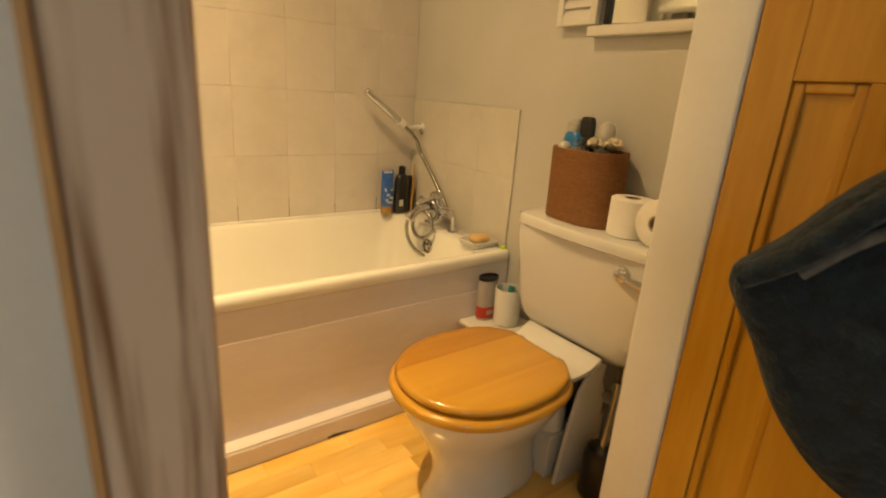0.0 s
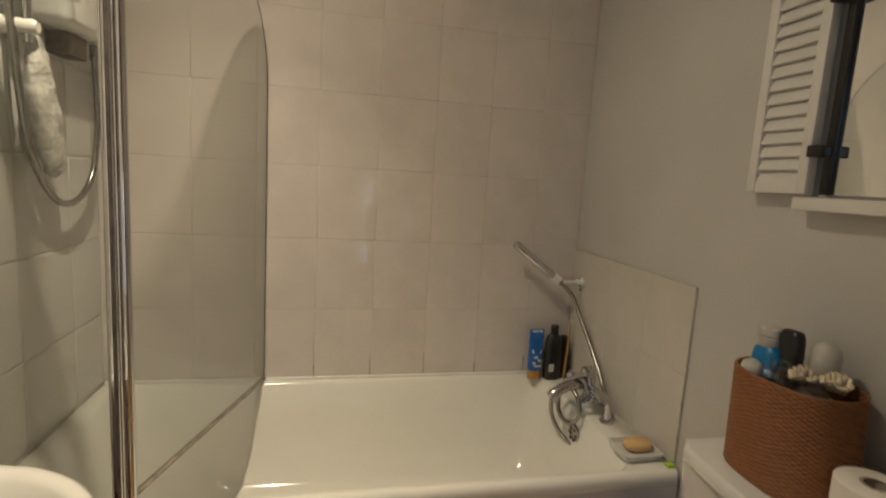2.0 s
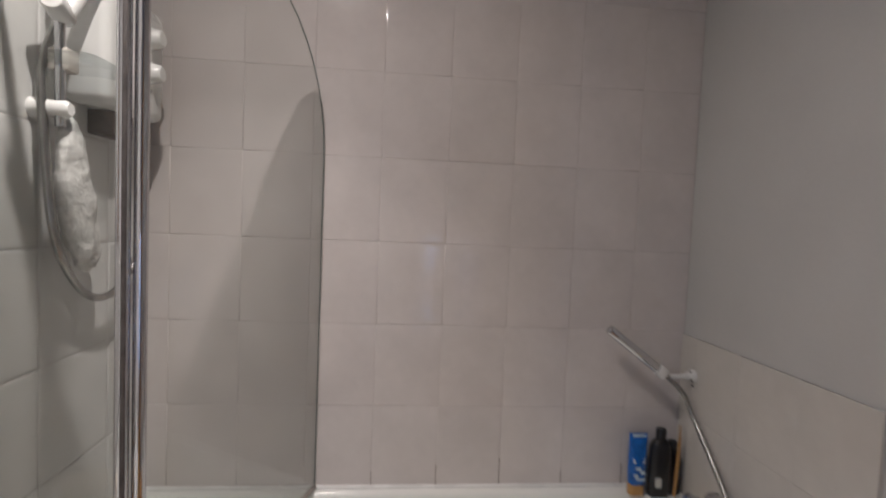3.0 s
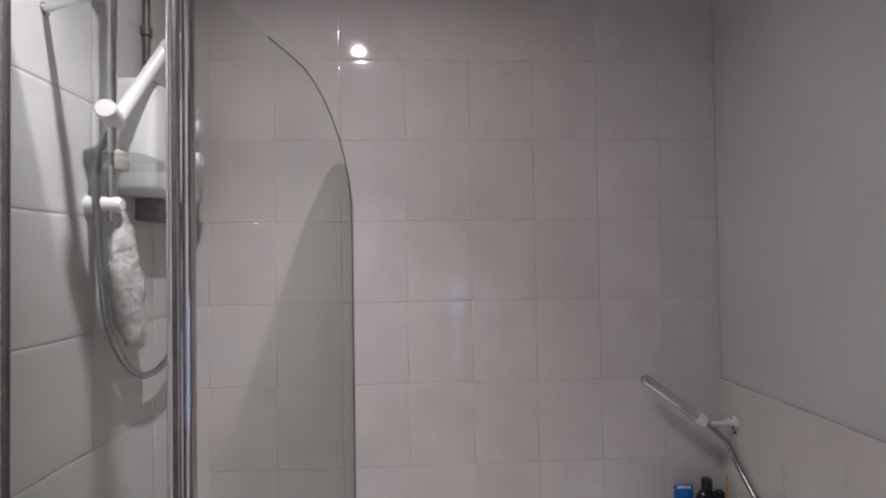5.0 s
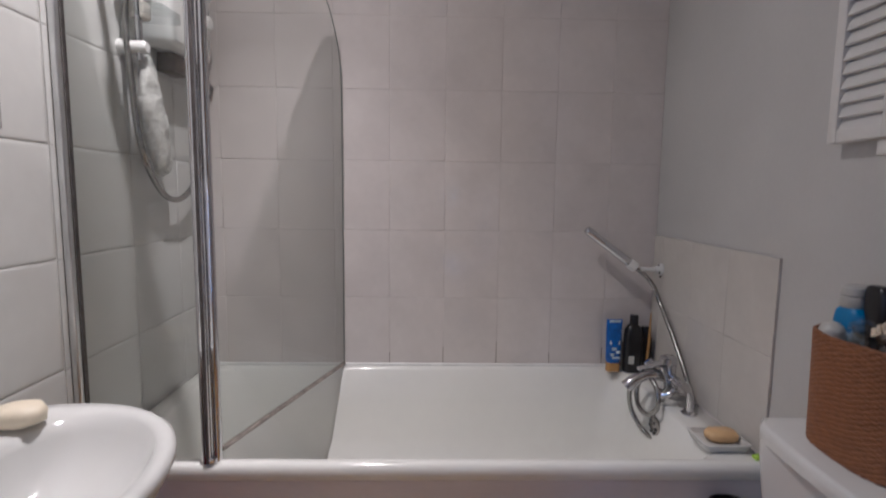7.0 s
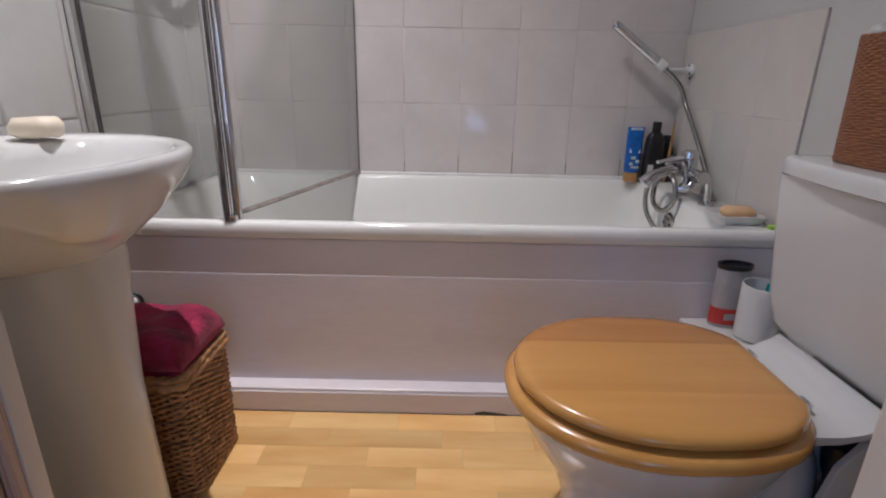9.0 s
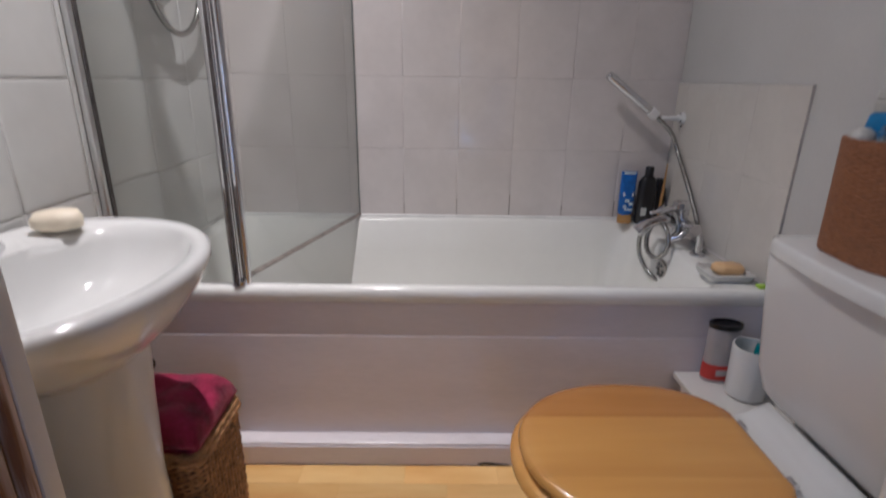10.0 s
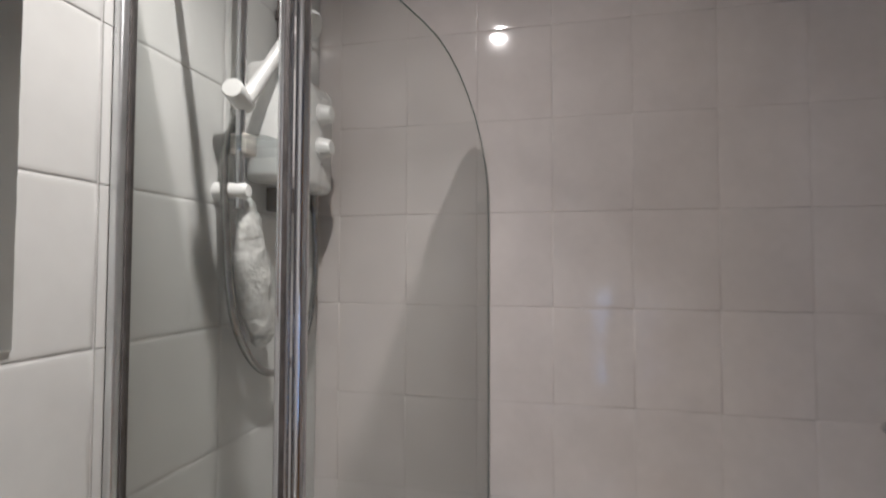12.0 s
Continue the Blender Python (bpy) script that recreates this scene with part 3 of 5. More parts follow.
# ---- bath mixer and hand shower ----
mx = thing("bath_mixer", (-0.06, -0.32, RIM), "chrome bath shower mixer on two pillars with a single lever", "tap")
MZ = 0.590
part("body", tube([(-0.085, -0.43, MZ), (-0.085, -0.24, MZ)], 0.019, 20), M_CHROME, mx)
for y in (-0.42, -0.25):
    part("pillar", tube(smooth_path([(-0.060, y, RIM), (-0.060, y, RIM + 0.045), (-0.070, y, MZ - 0.005), (-0.088, y, MZ)], 4), 0.0105, 14), M_CHROME, mx)
    part("flange", lathe([(0, 0.022), (0.004, 0.022), (0.009, 0.014)], (-0.060, y, RIM + 0.001)), M_CHROME, mx)
    part("union_nut", lathe([(0, 0.020), (0.024, 0.020)], (-0.085, y - 0.012, MZ), (0, 1, 0), 6), M_CHROME, mx)
part("spout", tube(smooth_path([(-0.088, -0.325, MZ), (-0.13, -0.322, MZ + 0.006), (-0.180, -0.320, MZ - 0.010), (-0.212, -0.319, MZ - 0.038)], 6), [0.020, 0.019, 0.018, 0.017, 0.017, 0.017, 0.017, 0.016, 0.016, 0.016, 0.016, 0.016, 0.017, 0.018, 0.019, 0.020, 0.021, 0.021, 0.021], 16), M_CHROME, mx)
part("cartridge", lathe([(0, 0.023), (0.034, 0.024), (0.038, 0.027), (0.056, 0.025), (0.061, 0.018), (0.062, 0)], (-0.088, -0.33, MZ + 0.008)), M_CHROME, mx)
part("lever", tube([(-0.09, -0.33, MZ + 0.050), (-0.13, -0.338, MZ + 0.044), (-0.190, -0.346, MZ + 0.033)], [0.011, 0.008, 0.006], 12), M_CHROME, mx)
part("diverter", lathe([(0, 0.012), (0.03, 0.012), (0.034, 0.016), (0.048, 0.014), (0.05, 0)], (-0.100, -0.285, MZ), (-0.5, 0.2, 0.6)), M_CHROME, mx)
part("outlet_elbow", tube(smooth_path([(-0.08, -0.36, MZ - 0.01), (-0.095, -0.37, MZ - 0.035), (-0.12, -0.36, MZ - 0.045)], 5), 0.011, 12), M_CHROME, mx)
hand = thing("hand_shower", (-0.04, -0.12, 0.90), "slim chrome hand shower tilted up in a white wall clip", "hand shower")
C, T = Vector((-0.106, -0.081, 0.900)), Vector((-0.281, -0.068, 1.032))
u = (T - C).normalized()
part("barrel", lathe([(0, 0.010), (0.008, 0.013), (0.015, 0.014), (0.018, 0.0150), (0.205, 0.0150), (0.218, 0.0145), (0.223, 0.010), (0.2231, 0)], C, u, 20), M_CHROME, hand)
clip = thing("hand_shower_clip", (-0.01, -0.12, 0.90), "white plastic wall clip with a screw", "wall bracket")
part("plate", lathe([(0, 0.021), (0.006, 0.021), (0.014, 0.014), (0.022, 0.012)], (-0.0065, -0.072, 0.893), (-1, 0, 0)), M_WHITE_PLASTIC, clip)
part("cradle", tube([(-0.024, -0.073, 0.893), (-0.060, -0.078, 0.893), (-0.090, -0.082, 0.893)], [0.010, 0.008, 0.009], 12), M_WHITE_PLASTIC, clip)
part("collar", lathe([(0, 0.0165), (0.004, 0.0185), (0.026, 0.0180), (0.030, 0.0165)], C - u * 0.002, u, 18), M_WHITE_PLASTIC, clip)
for dy, dz in ((-0.004, 0.014), (-0.013, -0.010), (-0.020, -0.024)):
    part("screw", lathe([(0, 0.0045), (0.003, 0.0035)], (-0.0185, -0.072 + dy, 0.893 + dz), (-1, 0, 0), 10), M_BLACK_PLASTIC, clip, "dark screw head")
h2 = thing("hand_shower_hose", (-0.07, -0.40, RIM), "ribbed chrome hose looping below the mixer", "hose")
hp = smooth_path([C, (-0.075, -0.085, 0.875), (-0.040, -0.090, 0.835), (-0.022, -0.105, 0.780), (-0.018, -0.190, 0.700), (-0.018, -0.280, 0.615), (-0.026, -0.350, 0.555), (-0.040, -0.395, 0.530),
                  (-0.085, -0.400, 0.490), (-0.108, -0.385, 0.430), (-0.118, -0.340, 0.392), (-0.138, -0.285, 0.398), (-0.160, -0.245, 0.445), (-0.168, -0.240, 0.510), (-0.160, -0.265, 0.565), (-0.145, -0.310, 0.590),
                  (-0.135, -0.360, 0.565), (-0.135, -0.375, 0.510), (-0.150, -0.340, 0.472), (-0.158, -0.285, 0.485), (-0.150, -0.262, 0.540), (-0.13, -0.300, 0.610), (-0.112, -0.345, 0.620), (-0.105, -0.368, 0.575), (-0.12, -0.36, MZ - 0.045)], 9)
part("hose", tube(hp, [0.0074 + 0.0008 * (i % 2) for i in range(len(hp))], 10), M_HOSE, h2)


# ---- toiletries on the bath ----
def squeeze_tube(name, at, w, h, mat, cap_mat, label):
    x, y, z = at
    ob = thing(name, at, label, "toiletry")
    part("cap", loft([rrect(x - w * 0.42, x + w * 0.42, y - 0.018, y + 0.018, zz, 0.014) for zz in (z, z + 0.032)]), cap_mat, ob)
    rr = [rrect(x - w * a, x + w * a, y - b, y + b, z + 0.032 + h * t, b) for a, b, t in ((0.40, 0.017, 0), (0.46, 0.020, 0.05), (0.48, 0.018, 0.45), (0.5, 0.009, 0.85), (0.5, 0.002, 0.98), (0.5, 0.0015, 1.0))]
    part("tube_body", loft(rr), mat, ob)
    return ob


tb = squeeze_tube("shower_gel_tube", (-0.157, -0.047, RIM + 0.001), 0.058, 0.160, M_BLUE, M_GOLD, "blue squeeze tube standing on its ochre cap on the bath corner")
def tube_print(name, x0, x1, z0, z1, mat, label, lift=0.0):
    """A printed patch that follows the tapering front of the tube."""
    def front(z):
        t = (z - 0.033) / 0.160
        return 0.018 - 0.0165 * max(0.0, (t - 0.40) / 0.6) if t > 0.40 else 0.0195
    pts = []
    for z in (z0, z1):
        y = -0.047 - front(z) - 0.0012 - lift
        pts.append([(-0.157 + x0, y, RIM + z), (-0.157 + x1, y, RIM + z), (-0.157 + x1, y + 0.003, RIM + z), (-0.157 + x0, y + 0.003, RIM + z)])
    return part(name, loft(pts), mat, tb, label, False)


for x0, x1, z0, z1 in ((-0.020, 0.022, 0.176, 0.190), (-0.004, 0.024, 0.160, 0.178), (0.006, 0.024, 0.146, 0.162), (-0.018, 0.004, 0.128, 0.146)):
    tube_print("print", x0, x1, z0, z1, M_PALE_PRINT, "pale printed patch")
tube_print("print", -0.016, 0.006, 0.142, 0.168, M_GOLD, "ochre printed patch", 0.0008)
for k in range(4):
    tube_print("letter_bar", -0.019 + 0.010 * k, -0.012 + 0.010 * k, 0.104, 0.118, M_PAPER, "small white printed bar")
for x0, x1, z0, z1 in ((-0.012, 0.004, 0.082, 0.092), (0.004, 0.018, 0.070, 0.080), (-0.016, -0.004, 0.060, 0.070), (-0.010, 0.020, 0.050, 0.057)):
    tube_print("print", x0, x1, z0, z1, M_PALE_PRINT, "small pale printed patch")


def bottle(name, at, rx, ry, h, mat, neck, label, cap_mat=None, category="toiletry"):
    x, y, z = at
    ob = thing(name, at, label, category)
    s = [(0.9, 0), (1, 0.03), (1, 0.62), (0.93, 0.74), (0.62, 0.82), (neck, 0.84)]
    part("bottle_body", loft([rrect(x - rx * a, x + rx * a, y - ry * a, y + ry * a, z + h * t, min(rx, ry) * a * 0.9) for a, t in s]), mat, ob)
    part("cap", loft([rrect(x - rx * neck * a, x + rx * neck * a, y - rx * neck * a, y + rx * neck * a, z + h * t, rx * neck * 0.9) for a, t in ((1.05, 0.84), (1.05, 0.98), (0.9, 1.0))]), cap_mat or mat, ob)
    return ob


b1 = bottle("shampoo_bottle", (-0.090, -0.058, RIM + 0.001), 0.033, 0.022, 0.212, M_BLACK_PLASTIC, 0.42, "black shampoo bottle with a small pale label on the bath corner")
part("label", box((-0.112, -0.0815, RIM + 0.035), (-0.092, -0.0805, RIM + 0.065)), M_LABEL, b1, smooth=False)
b2 = bottle("conditioner_bottle", (-0.040, -0.040, RIM + 0.001), 0.026, 0.020, 0.165, M_BLACK_PLASTIC, 0.5, "dark brown bottle squeezed into the bath corner")
gs = thing("gold_stick", (-0.036, -0.068, RIM), "thin ochre handled stick leaning in the bath corner", "toiletry")
part("stick", tube([(-0.045, -0.074, RIM + 0.005), (-0.036, -0.070, RIM + 0.12), (-0.034, -0.068, RIM + 0.225)], [0.004, 0.0055, 0.002], 8), M_GOLD, gs)

sd = thing("soap_dish", (-0.065, -0.585, RIM), "pale grey china soap dish on the bath's corner", "soap dish")
rr = [rrect(-0.128, -0.028, -0.645, -0.555, RIM + 0.001, 0.008), rrect(-0.138, -0.018, -0.655, -0.545, RIM + 0.022, 0.012), rrect(-0.131, -0.025, -0.648, -0.552, RIM + 0.023, 0.010), rrect(-0.125, -0.031, -0.642, -0.558, RIM + 0.010, 0.008)]
part("dish", loft(rr), material("grey_china", (0.62, 0.62, 0.60), 0.3), sd)
so = thing("bath_soap", (-0.068, -0.597, RIM + 0.012), "worn orange bar of soap in the dish", "soap")
part("bar", loft([rrect(-0.068 - a, -0.068 + a, -0.597 - b, -0.597 + b, RIM + z, b * 0.8) for a, b, z in ((0.030, 0.018, 0.011), (0.040, 0.026, 0.018), (0.041, 0.027, 0.028), (0.034, 0.021, 0.037))]), M_SOAP_ORANGE, so, sharp=70)
gc = thing("green_scraper", (-0.02, -0.685, RIM), "small lime green plastic scrap at the bath's edge", "plastic piece")
part("strip", box((-0.030, -0.686, RIM + 0.001), (-0.008, -0.666, RIM + 0.010), 0.002), M_GREEN, gc)

# ---- boxing ledge with its tin and cup ----
ledge = thing("boxing_ledge", (-0.11, -0.85, 0), "low cream-white boxed ledge between bath and toilet", "boxing")
part("front", box((-0.214, -1.10, 0), (-0.002, -0.738, 0.262), 0.002), M_PANEL, ledge, smooth=False)
part("top", box((-0.222, -1.10, 0.263), (-0.002, -0.703, 0.279), 0.003), M_GLOSS, ledge, smooth=False)
part("low_step", box((-0.275, -1.214, 0), (-0.03, -1.101, 0.135), 0.002), M_GLOSS, ledge, "low white boxed step behind the pan", False)
tin = thing("talc_tin", (-0.127, -0.735, 0.28), "oval silver-grey tin with a red label band and dark lid", "tin")


def oval(cx, cy, a, b, z, n=28):
    return [(cx + a * math.cos(2 * math.pi * k / n), cy + b * math.sin(2 * math.pi * k / n), z) for k in range(n)]


part("can", loft([oval(-0.127, -0.735, 0.040 * s, 0.026 * s, z) for s, z in ((0.97, 0.2805), (1, 0.283), (1, 0.425), (0.97, 0.428))]), M_SILVER_PRINT, tin)
part("label_band", loft([oval(-0.127, -0.735, 0.0406, 0.0266, z)[12:27] + oval(-0.127, -0.735, 0.039, 0.025, z)[12:27][::-1] for z in (0.288, 0.330)]), M_RED, tin, "red label")
part("label_patch", box((-0.145, -0.7625, 0.302), (-0.118, -0.7605, 0.318), 0.0005), M_SILVER_PRINT, tin, "blank grey patch on the label", False)
part("lid", loft([oval(-0.127, -0.735, 0.040 * s, 0.026 * s, z) for s, z in ((1, 0.428), (1.04, 0.431), (1.04, 0.440), (0.88, 0.441), (0.84, 0.433))]), M_BLACK_PLASTIC, tin)
cup = thing("white_cup", (-0.092, -0.80, 0.28), "white cylindrical china beaker holding a teal brush", "cup")
part("beaker", lathe([(0, 0.040), (0.004, 0.045), (0.13, 0.047), (0.133, 0.046), (0.133, 0.043), (0.01, 0.040), (0.009, 0.0)], (-0.092, -0.805, 0.2802)), M_CHINA, cup)
tbr = thing("teal_brush", (-0.085, -0.80, 0.30), "teal plastic brush handle standing in the beaker", "brush")
part("handle", tube([(-0.10, -0.80, 0.292), (-0.078, -0.798, 0.36), (-0.068, -0.796, 0.412)], [0.008, 0.010, 0.012], 10), M_TEAL, tbr)


# ---- toilet ----
TY = -1.115
wc = thing("toilet", (-0.40, TY, 0), "white close-coupled toilet with a varnished wooden seat and lid", "toilet")


def seat_outline(a, b, back, n=44, xc=-0.475):
    """Oval open towards -x whose hinge end is cut straight at x = back."""
    pts = []
    for k in range(n):
        t = 2 * math.pi * k / n
        c, s = math.cos(t), math.sin(t)
        e = 0.95 if c < 0 else 0.72
        pts.append((xc + a * math.copysign(abs(c) ** e, c), TY + b * math.copysign(abs(s) ** (0.95 if c < 0 else 0.86), s)))
    return [(min(x, back), y) for x, y in pts]


def seat_ring(a, b, back, z, xc=-0.475):
    return [(x, y, z) for x, y in seat_outline(a, b, back, xc=xc)]



def bowl_ring(front, back, half, z, n=40):
    """Egg-shaped section of the pan, broad at the hinge end."""
    xc = front + (back - front) * 0.56
    pts = []
    for k in range(n):
        t = 2 * math.pi * k / n
        c, s = math.cos(t), math.sin(t)
        pts.append((xc + ((back - xc) * c ** 0.7 if c > 0 else -(xc - front) * abs(c) ** 0.95), TY + half * math.copysign(abs(s) ** 0.9, s), z))
    return pts


pan = [bowl_ring(*q) for q in ((-0.625, -0.25, 0.094, 0.001), (-0.624, -0.25, 0.093, 0.016), (-0.606, -0.255, 0.081, 0.045), (-0.596, -0.26, 0.075, 0.09), (-0.602, -0.26, 0.083, 0.135),
                               (-0.622, -0.255, 0.108, 0.18), (-0.650, -0.25, 0.138, 0.225), (-0.675, -0.245, 0.163, 0.27), (-0.691, -0.24, 0.179, 0.31), (-0.694, -0.24, 0.182, 0.326), (-0.688, -0.242, 0.178, 0.332))]
part("pan", loft(pan), M_CHINA, wc, sharp=70)
part("trap", tube(smooth_path([(-0.40, TY, 0.16), (-0.33, TY - 0.035, 0.245), (-0.275, TY - 0.045, 0.272), (-0.235, TY - 0.045, 0.235), (-0.225, TY - 0.045, 0.16), (-0.22, TY - 0.04, 0.10)], 6), 0.047, 18), M_CHINA, wc, "curved china trap behind the pan")
part("neck", loft([rrect(-0.30, -0.075, TY - 0.055, TY + 0.07, 0.21, 0.04), rrect(-0.30, -0.07, TY - 0.075, TY + 0.09, 0.337, 0.03)]), M_CHINA, wc, "china neck under the shelf", sharp=50)
dp = [(-0.335, 0.336), (-0.335, 0.349), (-0.27, 0.349), (-0.235, 0.353), (-0.21, 0.361), (-0.187, 0.374), (-0.170, 0.386), (-0.163, 0.382), (-0.18, 0.365), (-0.205, 0.349), (-0.235, 0.340), (-0.27, 0.336)]


def deck_half(x):
    """The shelf flares a little towards the wall."""
    return 0.128 + 0.010 * min(1, max(0, (x + 0.30) / 0.12)) ** 0.8


part("deck", loft([[(x, TY - 0.010 + side * (deck_half(x) - o), 0.365 + (z - 0.365) * sc) for x, z in dp] for side, o, sc in ((-1, 0, 0.8), (-1, 0.003, 1), (1, 0.003, 1), (1, 0, 0.8))]), M_CHINA, wc, "curved china shelf behind the seat", sharp=50)
ringo = [seat_ring(a, b, bk, z) for a, b, bk, z in ((0.236, 0.204, -0.256, 0.333), (0.242, 0.210, -0.252, 0.340), (0.242, 0.210, -0.252, 0.351), (0.234, 0.202, -0.256, 0.359),
                                                  (0.15, 0.12, -0.34, 0.357), (0.14, 0.11, -0.35, 0.350), (0.14, 0.11, -0.35, 0.338), (0.15, 0.12, -0.34, 0.333))]
part("seat_ring", loft(ringo, False, close=True), M_SEAT, wc, "varnished wooden seat ring", sharp=60)
lid = tagged(new("lid"), "varnished lid of three glued boards")
lid.parent = wc
LX, LA, LB, BK = -0.473, 0.230, 0.196, -0.262


def lid_board(y0, y1, n=26):
    """Rounded board piece of the lid between two joint lines."""
    levels = []
    for inset, z in ((0.010, 0.3645), (0.002, 0.368), (0.0, 0.373), (0.003, 0.381), (0.010, 0.3855), (0.030, 0.3875)):
        a, b, back = LA - inset, LB - inset, BK - inset
        lo, hi = max(y0 - TY, -b * 0.9995), min(y1 - TY, b * 0.9995)
        left, right = [], []
        for k in range(n + 1):
            q = k / n
            q = q - math.sin(2 * math.pi * q) / (2 * math.pi) * 0.7
            y = lo + (hi - lo) * q
            sl, sr = (abs(y) / b) ** (1 / 0.95), (abs(y) / b) ** (1 / 0.86)
            left.append((LX - a * max(1 - sl * sl, 0) ** 0.475, TY + y, z))
            right.append((min(LX + a * max(1 - sr * sr, 0) ** 0.36, back), TY + y, z))
        levels.append(left + right[::-1])
    return loft(levels)


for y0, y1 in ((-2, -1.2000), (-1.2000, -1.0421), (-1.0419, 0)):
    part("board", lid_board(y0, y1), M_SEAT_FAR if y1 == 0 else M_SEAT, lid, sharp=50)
for y in (TY - 0.075, TY + 0.075):
    part("hinge", lathe([(0, 0.007), (0.02, 0.007)], (-0.250, y - 0.01, 0.366), (0, 1, 0), 14), M_CHROME, wc)
# cistern
cy0, cy1 = -1.378, -0.900
cist = tagged(new("cistern"), "white china cistern with overhanging lid")
cist.parent = wc
cr = [rrect(-0.150, -0.01, cy0 + 0.05, cy1 - 0.05, 0.375, 0.05), rrect(-0.168, -0.006, cy0 + 0.025, cy1 - 0.025, 0.40, 0.05), rrect(-0.176, -0.004, cy0 + 0.012, cy1 - 0.012, 0.45, 0.045), rrect(-0.190, -0.003, cy0, cy1, 0.66, 0.030), rrect(-0.192, -0.003, cy0, cy1, 0.688, 0.030)]
part("tank", loft(cr), M_CHINA, cist, sharp=50)


def bowed(x0, x1, y0, y1, z, bow, n=16):
    pts = [(x1, y0, z), (x1, y1, z)]
    for k in range(n + 1):
        t = k / n
        e = min(1, math.sin(math.pi * t) * 6) ** 0.5
        pts.append((x0 + bow * (1 - math.sin(math.pi * t)) + 0.02 * (1 - e), y1 + (y0 - y1) * t, z))
    return pts


ly0, ly1 = -1.405, -0.892
part("cistern_lid", loft([bowed(-0.212 + o, -0.002, ly0 + o, ly1 - o, z, 0.022) for o, z in ((0.005, 0.688), (0, 0.691), (0, 0.702), (0, 0.715), (0.003, 0.7195), (0.008, 0.721))]), M_CHINA, cist, sharp=50)
lev = tagged(new("flush_lever"), "chrome flush lever with a round boss")
lev.parent = wc
part("boss", lathe([(0, 0.022), (0.006, 0.023), (0.016, 0.020), (0.022, 0.010), (0.023, 0)], (-0.182, -1.292, 0.645), (-1, 0, 0)), M_CHROME, lev)
part("arm", tube([(-0.200, -1.292, 0.645), (-0.206, -1.325, 0.640), (-0.206, -1.385, 0.636)], [0.008, 0.009, 0.012], 14), M_CHROME, lev)

board = thing("leaning_board", (-0.12, -1.26, 0), "white board leaning beside the toilet pan", "board")
bm = extrude_poly([(-0.272, 0, 0.002), (-0.245, 0, 0.18), (-0.222, 0, 0.290), (-0.190, 0, 0.338), (-0.155, 0, 0.358), (-0.118, 0, 0.350), (-0.126, 0, 0.30), (-0.105, 0, 0.25), (-0.108, 0, 0.12), (-0.090, 0, 0.002)], -1.252, -1.240, 0.002, axis=1)
part("board", bm, M_GLOSS, board, smooth=False)
# Black solid stands in for the deep shade between china shelf and board.
wp = thing("gap_shade", (-0.20, -1.2, 0), "black shape painting the shade behind the pan", "pipe")
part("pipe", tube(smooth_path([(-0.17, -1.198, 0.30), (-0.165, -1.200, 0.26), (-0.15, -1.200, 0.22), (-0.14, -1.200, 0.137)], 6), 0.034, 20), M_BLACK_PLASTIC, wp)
br = thing("toilet_brush", (-0.13, -1.325, 0), "black toilet brush holder with a grey metal handle", "toilet brush")
part("holder", lathe([(0, 0.045), (0.01, 0.05), (0.13, 0.048), (0.150, 0.040), (0.156, 0.020)], (-0.190, -1.330, 0.0)), M_BLACK_PLASTIC, br)
part("rod", tube([(-0.190, -1.330, 0.150), (-0.175, -1.327, 0.25), (-0.165, -1.325, 0.345)], [0.012, 0.008, 0.013], 12), M_CHROME_DULL, br)
sv = thing("stop_valve", (-0.13, -1.30, 0.25), "grey metal stop valve and pipe at the wall", "plumbing")
part("pipe", tube([(-0.130, -1.300, 0.0), (-0.130, -1.300, 0.372)], 0.0075, 12), M_GREY_PIPE, sv)
part("valve", lathe([(0, 0.014), (0.012, 0.017), (0.03, 0.017), (0.04, 0.012)], (-0.130, -1.300, 0.27)), M_CHROME_DULL, sv)
part("tap_handle", lathe([(0, 0.006), (0.02, 0.006), (0.022, 0.018), (0.032, 0.018)], (-0.135, -1.300, 0.285), (-1, 0, 0)), M_CHROME_DULL, sv)

# ---- things on the cistern ----
CT = 0.722
bk = thing("wicker_basket", (-0.087, -1.055, CT), "oval brown coiled basket full of toiletries on the cistern", "basket")
bcx, bcy = -0.088, -1.062
nrow = 48
for k in range(nrow):
    t = k / (nrow - 1)
    z = CT + 0.003 + 0.198 * t
    a, b = 0.072 + 0.006 * t, 0.111 - 0.005 * t
    bcy = -1.062 + 0.005 * t
    n = 96
    loop = [Vector((bcx + a * math.copysign(abs(math.cos(w)) ** 0.8, math.cos(w)) + 0.0012 * math.sin(30 * w + 3.1 * k), bcy + b * math.copysign(abs(math.sin(w)) ** 0.8, math.sin(w)) + 0.0012 * math.cos(30 * w + 3.1 * k), z + 0.0008 * math.sin(7 * w + k))) for w in np.linspace(0, 2 * math.pi, n + 1)[:-1]]
    rings = []
    for i in range(n):
        dd = (loop[(i + 1) % n] - loop[i - 1]).normalized()
        side = dd.cross(Vector((0, 0, 1)))
        rr = 0.0031 * (1 + 0.20 * math.sin(i * 2.1 + math.pi * (k % 2)))
        rings.append([loop[i] + rr * (math.cos(q) * side + math.sin(q) * Vector((0, 0, 1))) for q in np.linspace(0, 2 * math.pi, 7)[:-1]])
    part("coil", loft(rings, False, close=True), M_BASKET, bk, sharp=180)
part("base", loft([oval(bcx, bcy, 0.066, 0.102, z) for z in (CT, CT + 0.006)]), M_BASKET, bk)
